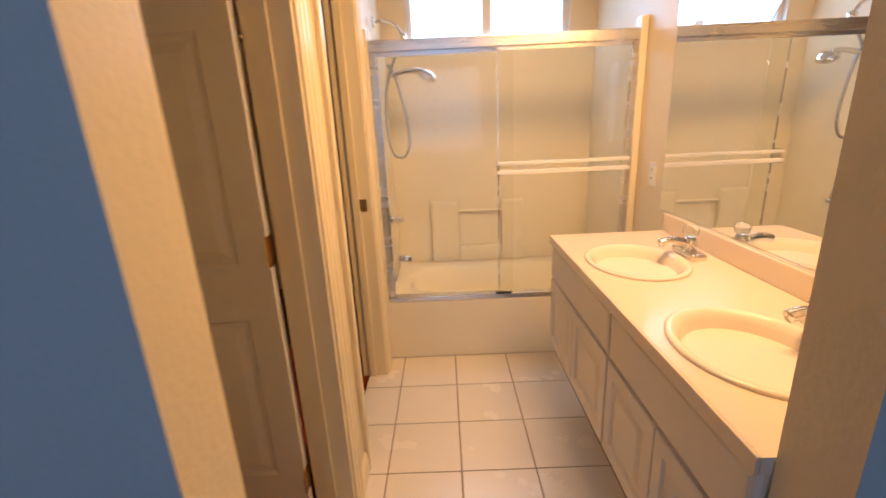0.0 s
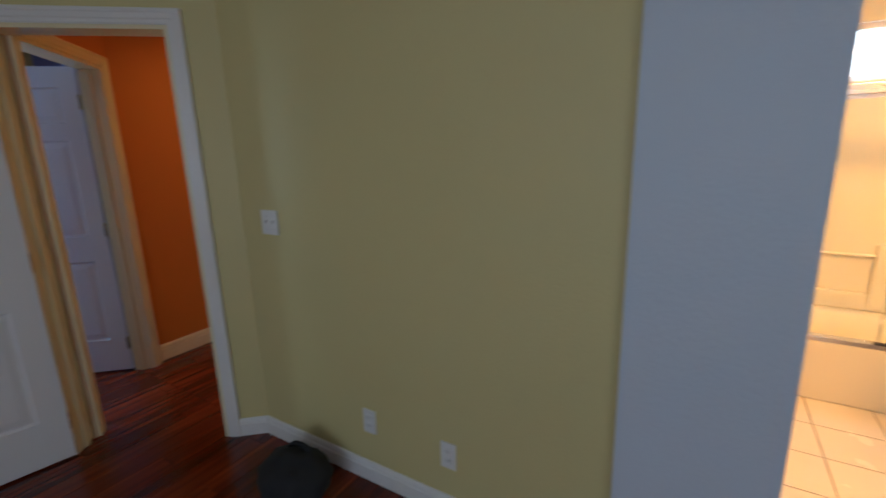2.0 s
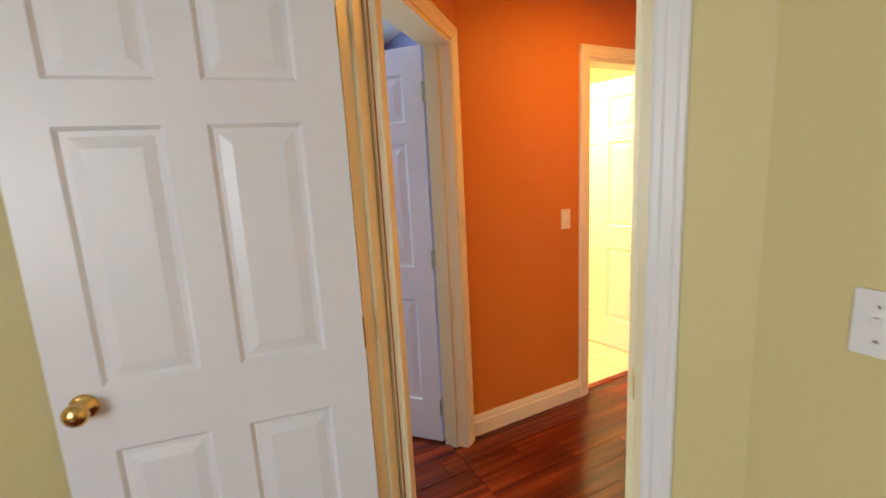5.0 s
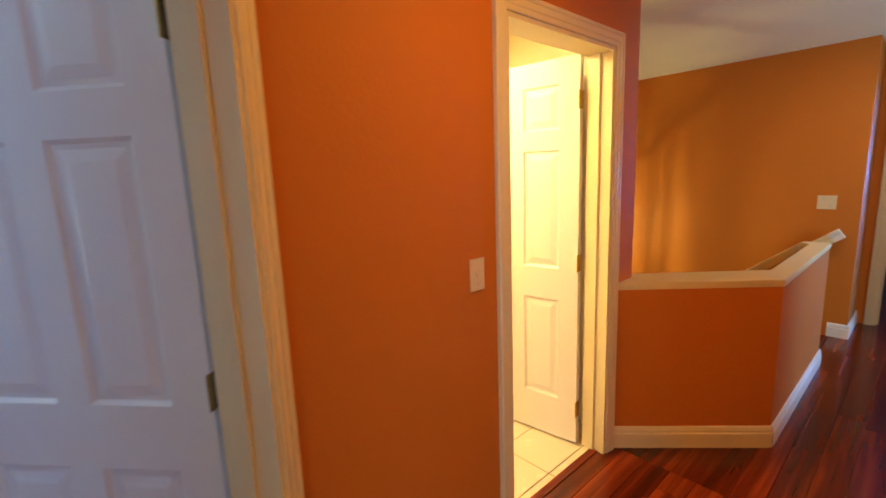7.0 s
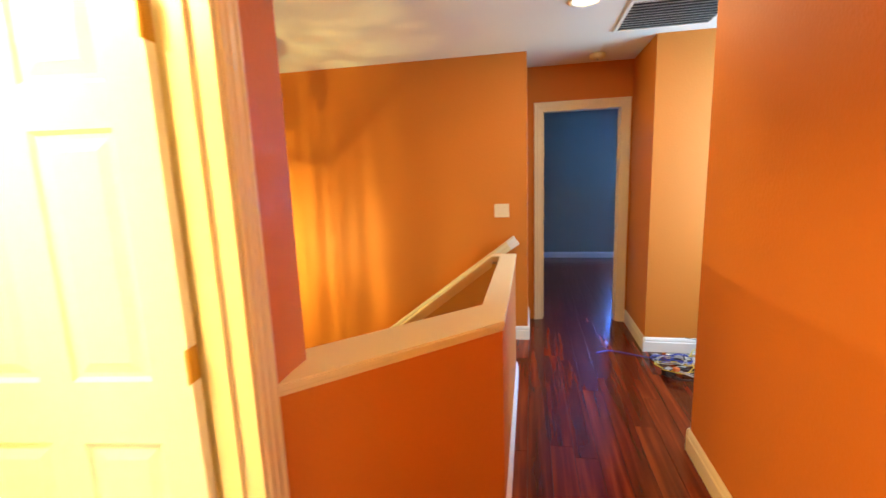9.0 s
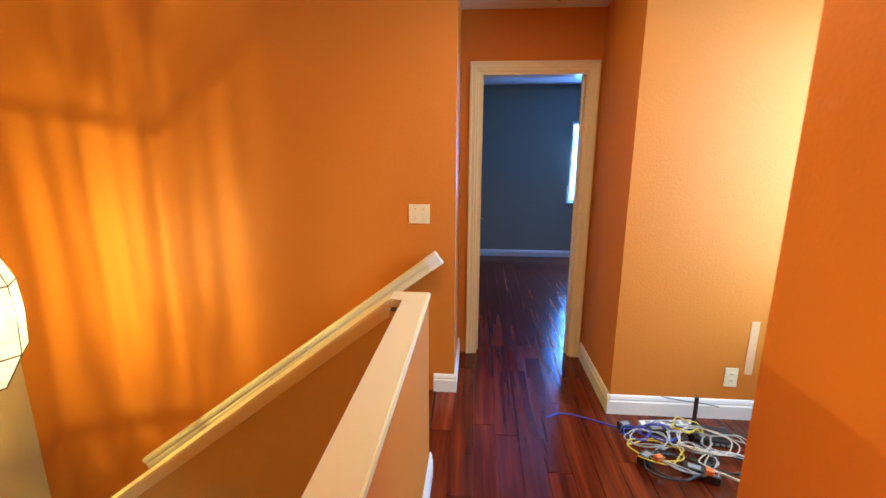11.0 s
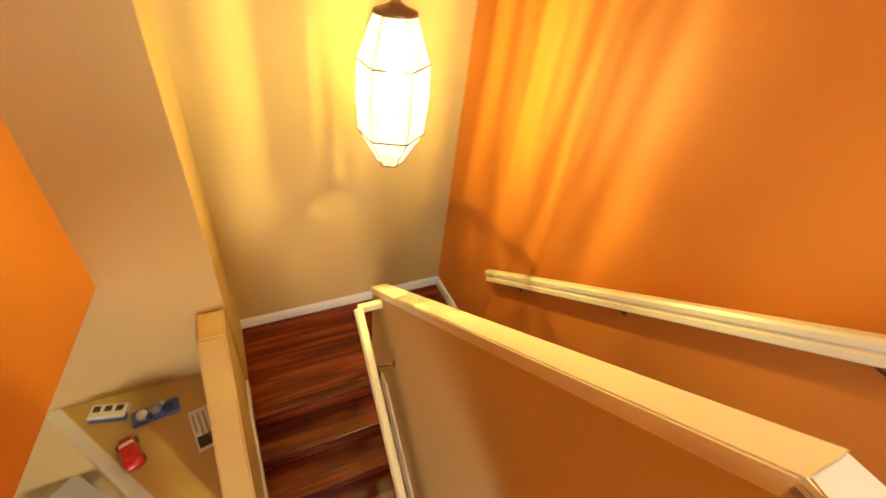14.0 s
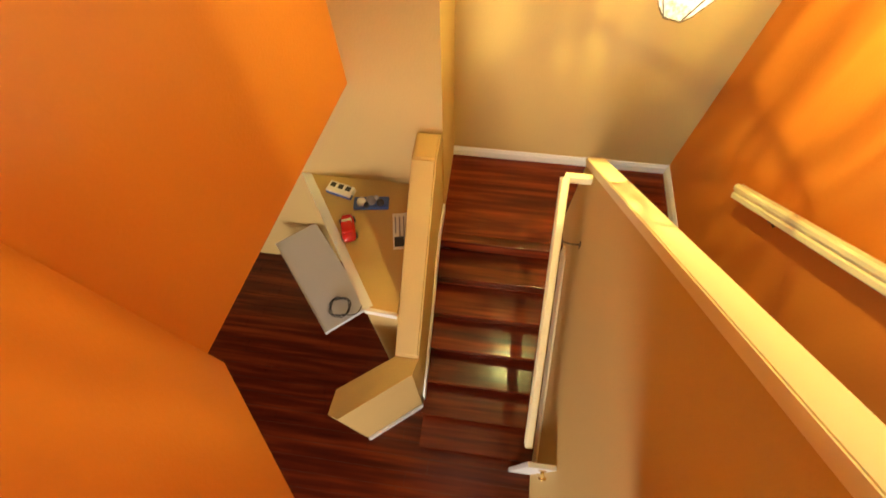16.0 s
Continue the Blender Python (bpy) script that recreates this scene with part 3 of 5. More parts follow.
door_trim("trim_hall_bath_door", (-3.49, 0.518), (-3.49, 2.45), 0.858, 1.632, 2.045, 0.12, M_WARMTRIM, M_TRIM, M_WARMTRIM, "warm-lit moulded frame of the lit bathroom doorway")
door_trim("trim_end_door", FAR_A, FAR_B, 0.125, 0.850, 2.035, 0.12, M_WARMTRIM, M_TRIM, M_WARMTRIM, "warm-lit moulded frame of the end bedroom doorway")
door_trim("trim_linen_door", (0.095, 0.37), (0.095, 2.90), 0.02, 0.68, 2.045, 0.125, M_WARMTRIM, None, M_WARMTRIM, "warm-lit lining of the linen closet doorway")
door_trim("trim_closet_door", (0.095, 0.37), (0.095, 2.90), 0.95, 1.605, 2.045, 0.125, M_WARMTRIM, None, M_WARMTRIM, "warm-lit moulded frame of the walk-in closet doorway")

# baseboards
u = Vector((0.758, 0.652, 0))


def on_diag(s):
    return (BED_A[0] + u.x * s, BED_A[1] + u.y * s)


baseboard((-3.03, -3.5), (-3.03, -0.482), high=0.8)
baseboard(on_diag(0), on_diag(0.28), high=0.8)
baseboard(on_diag(1.163), on_diag(1.306), high=0.8)
baseboard((-2.04, 0.37), (-0.262, 0.37), high=0.8)
baseboard((-0.262, 0.245), (0.100, 0.245), high=0.8)
baseboard((1.0, 0.245), (3.0, 0.245), high=0.8)
baseboard((-3.49, 0.518), (-3.49, 1.311), material=M_WARMTRIM)
baseboard((-3.49, 2.216), (-3.49, 2.24), material=M_WARMTRIM)
baseboard((-3.49, 2.23), (-2.907, 2.813), material=M_WARMTRIM)
baseboard((-2.907, 2.813), (-2.907, 4.238))
baseboard((-2.907, 4.222), (-3.0, 4.222))
baseboard((-2.96, 4.99), (-2.814, 4.99))
baseboard((-2.83, 4.99), (-2.83, 5.56))
baseboard((-1.90, 5.56), (-1.90, 4.814), material=M_WARMTRIM)
baseboard((-1.916, 4.83), (-0.72, 4.83))
baseboard((-1.99, 3.516), (-1.99, 0.60), material=M_WARMTRIM)
baseboard((-0.72, 3.5), (-2.006, 3.5), material=M_WARMTRIM)
baseboard((-4.0, 8.84), (1.4, 8.84), high=0.8)
baseboard((-4.0, 5.7), (-4.0, 8.84))
baseboard((-5.84, 3.165), (-5.84, 4.99), LAND, high=0.8)
baseboard((-5.84, 4.99), (-4.93, 4.99), LAND, high=0.8)
baseboard((0.095, 1.118), (0.095, 1.253), high=0.8, material=M_WARMTRIM)

# ---- half wall round the stairwell ----
half = empty("half_wall", pose(-3.0, 3.0, 0), "burnt orange half wall with a warm-lit capping round the stairwell", "half wall", "", "structure")
half_m = Matrix.Translation((3.0, -3.0, 0))


def in_half(ob):
    ob.matrix_local = half_m
    return ob


in_half(part("wall_body", prism_bm(((-3.49, 2.23), (-2.907, 2.813), (-2.907, 4.222), (-2.992, 4.222), (-2.992, 3.014), (-3.59, 2.416), (-3.49, 2.39)), -0.44, 0.880), M_ORANGE, half))


def half_ring(grow):
    return ((-3.49, 2.23 - 1.414 * grow), (-2.907 + grow, 2.813 - 0.414 * grow), (-2.907 + grow, 4.222 + grow), (-3.062, 4.222 + grow), (-3.062, 4.128 - grow), (-2.992 - grow, 4.128 - grow), (-2.992 - grow, 3.014 + 0.414 * grow), (-3.56, 2.446 + 1.414 * grow), (-3.49, 2.395))


cove = prism_bm(half_ring(0.004), 0.880, 0.892)
in_half(part("cove_moulding", cove, M_WARMTRIM, half))
cap = prism_bm(half_ring(0.008), 0.892, 0.916)
bmesh.ops.bevel(cap, geom=[e for e in cap.edges if abs(e.verts[0].co.z - e.verts[1].co.z) < 1e-4], offset=0.005, segments=2, affect="EDGES")
in_half(part("capping", cap, M_WARMTRIM, half, "warm-lit painted flat capping board"))


def side_prism(points, y0, y1):
    """A prism over a polygon in the x-z plane."""
    bm = bmesh.new()
    a = [bm.verts.new((x, y0, z)) for x, z in points]
    b = [bm.verts.new((x, y1, z)) for x, z in points]
    k = len(points)
    bm.faces.new(a)
    bm.faces.new(b[::-1])
    for i in range(k):
        bm.faces.new((a[i], b[i], b[(i + 1) % k], a[(i + 1) % k]))
    bmesh.ops.recalc_face_normals(bm, faces=bm.faces)
    return bm


# sloped wall between the two flights
SL = 0.772
CX0, CX1 = -3.060, -5.235


def slope(x, top):
    return top + SL * (x - CX0)


spine = empty("stair_spine_wall", pose(-4.2, 4.17, LOW), "tan sloped stair wall with a warm-lit capping between the two flights", "half wall", "", "structure")
spine_m = Matrix.Translation((4.2, -4.17, -LOW))
pts = [(CX0 + 0.07, slope(CX0, 0.86)), (CX0, slope(CX0, 0.86)), (CX1, slope(CX1, 0.86)), (CX1, LAND), (-4.93, LAND), (-4.93, LOW), (CX0 + 0.07, LOW)]
part("wall_body", side_prism(pts, 4.128, 4.218), [M_TAN], spine).matrix_local = spine_m
for nm, lo, hi, grow in (("cove_moulding", 0.841, 0.876, 0.006), ("capping", 0.876, 0.916, 0.016)):
    q = [(CX0, slope(CX0, lo)), (CX1 - grow, slope(CX1 - grow, lo)), (CX1 - grow, slope(CX1 - grow, hi)), (CX0, slope(CX0, hi))]
    bmq = side_prism(q, 4.128 - grow, 4.222 + grow)
    if nm == "capping":
        bmesh.ops.bevel(bmq, geom=[e for e in bmq.edges if abs(e.verts[0].co.y - e.verts[1].co.y) < 1e-4 or abs(e.verts[0].co.x - e.verts[1].co.x) > 1], offset=0.005, segments=2, affect="EDGES")
    part(nm, bmq, M_WARMTRIM, spine).matrix_local = spine_m

# knee wall beside the lower flight, flaring out at its foot
knee = empty("knee_wall", pose(-4.5, 3.06, LOW), "tan plastered knee wall with a rounded top beside the lower stairs", "half wall", "", "structure")
knee_m = Matrix.Translation((4.5, -3.06, -LOW))
kp = [(-5.22, -0.645), (-5.22, LOW), (-3.97, LOW), (-3.97, -1.44), (-5.0, -0.645)]
kb = side_prism(kp, 2.995, 3.155)
bmesh.ops.bevel(kb, geom=[e for e in kb.edges if (e.verts[0].co.z + e.verts[1].co.z) / 2 > -1.45 and e.verts[0].co.x > -5.2 or (abs(e.verts[0].co.z + 0.645) < 1e-3 and abs(e.verts[1].co.z + 0.645) < 1e-3)], offset=0.012, segments=3, affect="EDGES")
part("wall_body", kb, M_TAN, knee).matrix_local = knee_m
fb = prism_bm(((-3.97, 2.995), (-3.70, 2.645), (-3.54, 2.63), (-3.52, 2.70), (-3.86, 3.125), (-3.97, 3.155)), LOW, -1.49)
part("flared_end", fb, M_TAN, knee).matrix_local = knee_m
fbb = prism_bm(((-3.858, 3.129), (-3.518, 2.703), (-3.504, 2.713), (-3.85, 3.145)), LOW, LOW + 0.1)
part("baseboard", fbb, M_TRIM, knee).matrix_local = knee_m

# ---- stairs ----
stairs = empty("staircase", pose(-4.87, 4.0, LOW), "dark red-brown laminate stairs in two flights with a half landing", "staircase", "", "structure")
stairs_m = Matrix.Translation((4.87, -4.0, -LOW))


def step(x_nose, x_back, y0, y1, z, rise, toward):
    t = box_bm(min(x_nose, x_back), max(x_nose, x_back), y0, y1, z - 0.028, z, 0.006)
    part("tread", t, M_WOOD, stairs).matrix_local = stairs_m
    xr = x_nose - toward * 0.022
    r = box_bm(min(xr, xr - toward * 0.016), max(xr, xr - toward * 0.016), y0, y1, z - rise + 0.001, z - 0.029)
    part("riser", r, M_WOOD, stairs).matrix_local = stairs_m


for i in range(8):
    z = -0.1925 * i
    nose = -3.02 - 0.2625 * i
    step(nose, nose + (0.285 if i else 0.07), 4.224, 4.988, z, 0.1925, -1)
for j in range(7):
    z = LAND - 0.1743 * j
    nose = -4.94 + 0.24 * j
    step(nose, nose - (0.263 if j else 0.07), 3.157, 4.126, z, 0.1743, 1)
part("landing", box_bm(-5.84, -5.012, 3.157, 4.99, LAND - 0.2, LAND), M_WOOD, stairs).matrix_local = stairs_m
part("skirt_board", side_prism([(-5.22, LAND + 0.001), (-5.22, LAND + 0.10), (-4.96, LAND + 0.10), (-3.86, LAND - 0.70), (-3.86, LAND - 0.86), (-4.96, LAND + 0.001)], 3.156, 3.171), M_TRIM, stairs).matrix_local = stairs_m
part("skirt_board", side_prism([(-4.95, LAND + 0.001), (-4.95, LAND + 0.10), (-4.84, LAND + 0.10), (-3.45, LAND - 0.92), (-3.45, LAND - 1.1), (-4.86, LAND - 0.05)], 4.112, 4.127), M_WARMTRIM, stairs).matrix_local = stairs_m

# doors
door("door_bedroom", pose(-2.757, -0.252, 0.012, 0, 0, -100), 0.75, "white six-panel bedroom door standing open against the wall")
door("door_second_bedroom", pose(-3.526, 0.361, 0.012, 0, 0, -138), 0.725, "white six-panel door standing open into the violet bedroom")
door("door_hall_bathroom", pose(-3.635, 2.118, 0.012, 0, 0, 188), 0.72, "white six-panel door standing open into the brightly lit bathroom")
door("door_linen_closet", pose(-0.045, 1.015, 0.012, 0, 0, 181), 0.62, "white six-panel linen closet door standing open", knob=False)

# ---- windows and what lies outside them ----


def backdrop(x0, x1, y0, y1, z0, z1, material):
    return tagged(part("backdrop", box_bm(x0, x1, y0, y1, z0, z1), material), "bright plain daylight outside the window", "backdrop", "", "structure")


def slider_window(name, m, w, h, label):
    """A two-sash window, centre at the origin, in its own x-z plane."""
    root = empty(name, m, label, "window", "", "structure")
    f = 0.035
    part("frame", box_bm(-w / 2, w / 2, -0.03, 0.03, h / 2 - f, h / 2, 0.003), M_TRIM, root)
    part("frame", box_bm(-w / 2, w / 2, -0.03, 0.03, -h / 2, -h / 2 + f, 0.003), M_TRIM, root)
    for sx in (-1, 1):
        x0, x1 = sorted((sx * w / 2, sx * (w / 2 - f)))
        part("frame", box_bm(x0, x1, -0.03, 0.03, -h / 2 + f, h / 2 - f, 0.003), M_TRIM, root)
    part("mullion", box_bm(-0.028, 0.028, -0.02, 0.025, -h / 2 + f, h / 2 - f, 0.003), M_TRIM, root)
    for x0, x1 in ((-w / 2 + f, -0.028), (0.028, w / 2 - f)):
        g = part("pane", box_bm(x0, x1, 0.0, 0.004, -h / 2 + f, h / 2 - f), M_PANE, root)
        g.visible_shadow = False
    return root


slider_window("window_1", pose(0.7875, 2.97, 2.00), 1.055, 0.34, "low wide white sliding window above the tub")
backdrop(0.06, 1.9, 3.15, 3.17, 1.5, 2.6, M_OUTSIDE)
slider_window("window_2", pose(-0.825, 8.90, 1.365), 1.15, 1.13, "white bedroom window with blinds partly drawn")
backdrop(-2.2, 0.6, 9.14, 9.16, 0.4, 2.4, M_BLUESKY)
blind = empty("window_blind", pose(-0.825, 8.825, 0.81), "white slatted blind hanging in the bedroom window", "blind")
for k in range(9):
    sl = part("slat", box_bm(-0.60, 0.60, -0.012, 0.012, -0.001, 0.001), M_BLIND, blind)
    sl.matrix_local = pose(0, 0, 0.012 + 0.026 * k, 35, 0, 0)
part("bottom_rail", box_bm(-0.60, 0.60, -0.012, 0.012, -0.012, 0.0, 0.003), M_BLIND, blind)
for xx in (-0.4, 0.4):
    part("cord", box_bm(xx - 0.001, xx + 0.001, -0.001, 0.001, 0, 1.0), M_BLIND, blind)

# ---- first bathroom ----
tub = empty("bathtub", pose(0.805, 2.515, 0), "cream alcove bathtub with a plain apron behind sliding glass doors", "bathtub")
TW, TD, TH = 0.685, 0.375, 0.36
bm = bmesh.new()
outer = [bm.verts.new((x, y, TH)) for x, y in ((-TW, -TD), (TW, -TD), (TW, TD), (-TW, TD))]


def oval(rx, ry, z, n=28, sq=3.2):
    out = []
    for i in range(n):
        a = 2 * math.pi * i / n
        c, s_ = math.cos(a), math.sin(a)
        r = (abs(c) ** sq + abs(s_) ** sq) ** (-1 / sq)
        out.append(bm.verts.new((rx * r * c, ry * r * s_, z)))
    return out


rims = [oval(0.60, 0.29, TH), oval(0.575, 0.265, TH - 0.02), oval(0.54, 0.24, 0.16), oval(0.46, 0.18, 0.09), oval(0.2, 0.08, 0.08)]
for a, b in zip(rims, rims[1:]):
    for i in range(28):
        bm.faces.new((a[i], a[(i + 1) % 28], b[(i + 1) % 28], b[i]))
bm.faces.new(rims[-1])
# deck between the outer rectangle and the basin
quad_of = lambda v: (0 if v.co.x < 0 else 1) if v.co.y < 0 else (3 if v.co.x < 0 else 2)
for i in range(28):
    a, b = rims[0][i], rims[0][(i + 1) % 28]
    qa, qb = quad_of(a), quad_of(b)
    if qa == qb:
        bm.faces.new((b, a, outer[qa]))
    else:
        bm.faces.new((b, a, outer[qa], outer[qb]))
bmesh.ops.recalc_face_normals(bm, faces=bm.faces)
smooth(part("basin", bm, M_ACRYL, tub))
ap = box_bm(-TW - 0.023, TW, -TD - 0.005, -TD + 0.03, 0, TH - 0.001, 0.008)
part("apron", ap, M_ACRYL, tub)
part("drain_cover", lathe_bm(((0.035, 0), (0.035, 0.004), (0.01, 0.008)), 16), M_CHROME, tub).matrix_local = pose(-0.45, 0, 0.095)

surround = empty("tub_surround", pose(0.80, 2.895, 0.361), "cream moulded tub surround with a soap shelf and grab bar", "tub surround", "", "structure")
part("back_panel", box_bm(-0.69, 0.685, -0.014, 0.004, 0, 1.40, 0.002), M_ACRYL, surround)
part("side_panel", box_bm(-0.704, -0.684, -0.699, -0.015, 0, 1.40, 0.002), M_ACRYL, surround)
part("side_panel", box_bm(0.676, 0.689, -0.699, -0.015, 0, 1.40, 0.002), M_ACRYL, surround)
part("soap_block", box_bm(-0.44, -0.24, -0.06, -0.013, 0.0, 0.45, 0.025), M_ACRYL, surround)
part("soap_block", box_bm(0.06, 0.22, -0.06, -0.013, 0.0, 0.45, 0.025), M_ACRYL, surround)
part("soap_shelf", box_bm(-0.245, 0.065, -0.055, -0.013, 0.0, 0.12, 0.02), M_ACRYL, surround)
part("edge_flange", box_bm(0.653, 0.6885, -0.765, -0.700, 0.0, 1.44, 0.006), M_ACRYL, surround)
part("edge_flange", box_bm(-0.7035, -0.682, -0.765, -0.700, 0.0, 1.44, 0.006), M_ACRYL, surround)
part("grab_bar", tube_bm(((-0.245, -0.035, 0.37), (0.065, -0.035, 0.37)), 0.010, 10), M_ACRYL, surround)

sd = empty("shower_door", pose(0.805, 2.165, TH), "sliding glass shower doors in an aluminium frame with a towel bar", "shower door")
part("header_rail", box_bm(-0.685, 0.652, -0.030, 0.030, 1.335, 1.388, 0.004), M_ALU, sd)
part("sill_track", box_bm(-0.685, 0.652, -0.030, 0.030, 0.0, 0.028, 0.004), M_ALU, sd)
part("side_rail", box_bm(-0.685, -0.655, -0.018, 0.018, 0.028, 1.335, 0.002), M_ALU, sd)
part("side_rail", box_bm(0.622, 0.652, -0.018, 0.018, 0.028, 1.335, 0.002), M_ALU, sd)
for x0, x1, y in ((-0.653, 0.03, 0.010), (-0.05, 0.620, -0.014)):
    g = part("glass_panel", box_bm(x0, x1, y, y + 0.005, 0.030, 1.333), M_SHOWER, sd)
    g.visible_shadow = False
    part("panel_edge", box_bm(x0 - 0.001, x0 + 0.004, y - 0.004, y + 0.009, 0.030, 1.333), M_ALU, sd)
    part("roller_rail", box_bm(x0, x1, y - 0.005, y + 0.010, 1.315, 1.335), M_ALU, sd)
bar = part("towel_bar", box_bm(-0.062, 0.622, -0.076, -0.062, 0.712, 0.734, 0.004), M_BAR, sd, "double towel bar with its chrome shine in the colour")
part("bar_rail", box_bm(-0.062, 0.622, -0.076, -0.062, 0.760, 0.778, 0.004), M_BAR, bar)
for xx in (-0.062, 0.606):
    part("bar_post", box_bm(xx, xx + 0.016, -0.074, -0.012, 0.706, 0.782, 0.003), M_CHROME, bar)
part("guide_block", box_bm(-0.07, 0.02, -0.036, -0.022, 0.028, 0.040), M_BLACK, sd)

shower = empty("hand_shower", pose(0.117, 2.40, 1.88), "chrome shower arm with a hand shower and hanging hose", "shower")
smooth(part("arm", tube_bm(bend(((0, 0, 0), (0.06, 0, 0.006), (0.12, -0.01, -0.02), (0.15, -0.01, -0.06))), 0.010, 10), M_CHROME, shower))
smooth(part("flange", lathe_bm(((0.030, 0), (0.028, 0.006), (0.012, 0.012)), 18), M_CHROME, shower)).matrix_local = Matrix.Rotation(math.pi / 2, 4, "Y")
smooth(part("bracket", lathe_bm(((0.010, -0.03), (0.020, -0.022), (0.022, 0.02), (0.010, 0.03)), 14), M_CHROME, shower)).matrix_local = pose(0.16, -0.01, -0.09)
handle = smooth(part("handle", tube_bm(bend(((0.085, -0.02, -0.272), (0.15, -0.03, -0.258), (0.22, -0.04, -0.256), (0.28, -0.05, -0.268))), 0.015, 10), M_CHROME, shower))
head = smooth(part("spray_head", lathe_bm(((0.014, 0.024), (0.034, 0.018), (0.054, 0.0), (0.054, -0.014), (0.042, -0.022)), 20), M_CHROME, shower))
head.matrix_local = pose(0.285, -0.05, -0.285, 18, 26, 0)
hose = bend(((0.16, -0.01, -0.12), (0.10, -0.02, -0.20), (0.05, -0.03, -0.36), (0.04, -0.04, -0.55), (0.07, -0.05, -0.69), (0.13, -0.05, -0.71), (0.165, -0.05, -0.62), (0.145, -0.04, -0.45), (0.11, -0.03, -0.30), (0.07, -0.02, -0.215)), 7)
smooth(part("hose", tube_bm(hose, 0.0085, 8), M_STEEL, shower))

mix = empty("shower_valve", pose(0.117, 2.40, 0.79), "chrome single-lever shower valve on a round plate", "tap")
mm = Matrix.Rotation(math.pi / 2, 4, "Y")
smooth(part("escutcheon", lathe_bm(((0.078, 0), (0.076, 0.006), (0.05, 0.012), (0.03, 0.016)), 28), M_CHROME, mix)).matrix_local = mm
smooth(part("lever", lathe_bm(((0.024, 0.012), (0.022, 0.055), (0.016, 0.085), (0.010, 0.09)), 16), M_CHROME, mix)).matrix_local = mm
spout = empty("tub_spout", pose(0.117, 2.40, 0.54), "short chrome tub spout below the valve", "tap")
smooth(part("spout_body", tube_bm(((0, 0, 0), (0.05, 0, 0), (0.10, 0, -0.004), (0.125, 0, -0.010)), 0.024, 14), M_CHROME, spout))


def cabinet_front(name, parent, y0, y1, z0, z1, raised=True):
    """A moulded front on the plane x = 0 of its cabinet, facing -x."""
    bm = bmesh.new()
    rings = []
    steps = ((0, 0.0), (0, -0.018), (0.006, -0.020), (0.045, -0.020), (0.052, -0.012), (0.068, -0.012), (0.085, -0.018)) if raised else ((0, 0.0), (0, -0.014), (0.010, -0.020))
    for ins, x in steps:
        rings.append([bm.verts.new(p) for p in ((x, y0 + ins, z0 + ins), (x, y1 - ins, z0 + ins), (x, y1 - ins, z1 - ins), (x, y0 + ins, z1 - ins))])
    for a, b in zip(rings, rings[1:]):
        for i in range(4):
            bm.faces.new((a[i], a[(i + 1) % 4], b[(i + 1) % 4], b[i]))
    bm.faces.new(rings[-1])
    bm.faces.new(rings[0][::-1])
    bmesh.ops.recalc_face_normals(bm, faces=bm.faces)
    return part(name, bm, M_CABINET, parent)


def vanity_unit(y0, y1):
    root = empty("vanity_cabinet", pose(0.972, y0, 0), "white painted vanity cabinet with two panelled doors below a false drawer", "cabinet", "vanity cabinets")
    w = y1 - y0
    part("body", box_bm(0, 0.514, 0.001, w - 0.001, 0.285, 0.789), M_CABINET, root)
    part("plinth", box_bm(0.22, 0.50, 0.001, w - 0.001, 0.0, 0.284), M_CABINET, root)
    cabinet_front("drawer_front", root, 0.006, w - 0.008, 0.632, 0.782, False)
    cabinet_front("cabinet_door", root, 0.006, w / 2 - 0.002, 0.295, 0.620)
    cabinet_front("cabinet_door", root, w / 2 + 0.002, w - 0.008, 0.295, 0.620)
    return root


vanity_unit(1.018, 1.750)
vanity_unit(0.375, 1.017)

top = empty("countertop", pose(1.22, 1.07, 0.79), "cream vanity top with a low backsplash", "countertop")
bm = bmesh.new()
SX, SY = 0.158, 0.192
SINKS = (1.345, 0.705)
SINK_X = 1.165


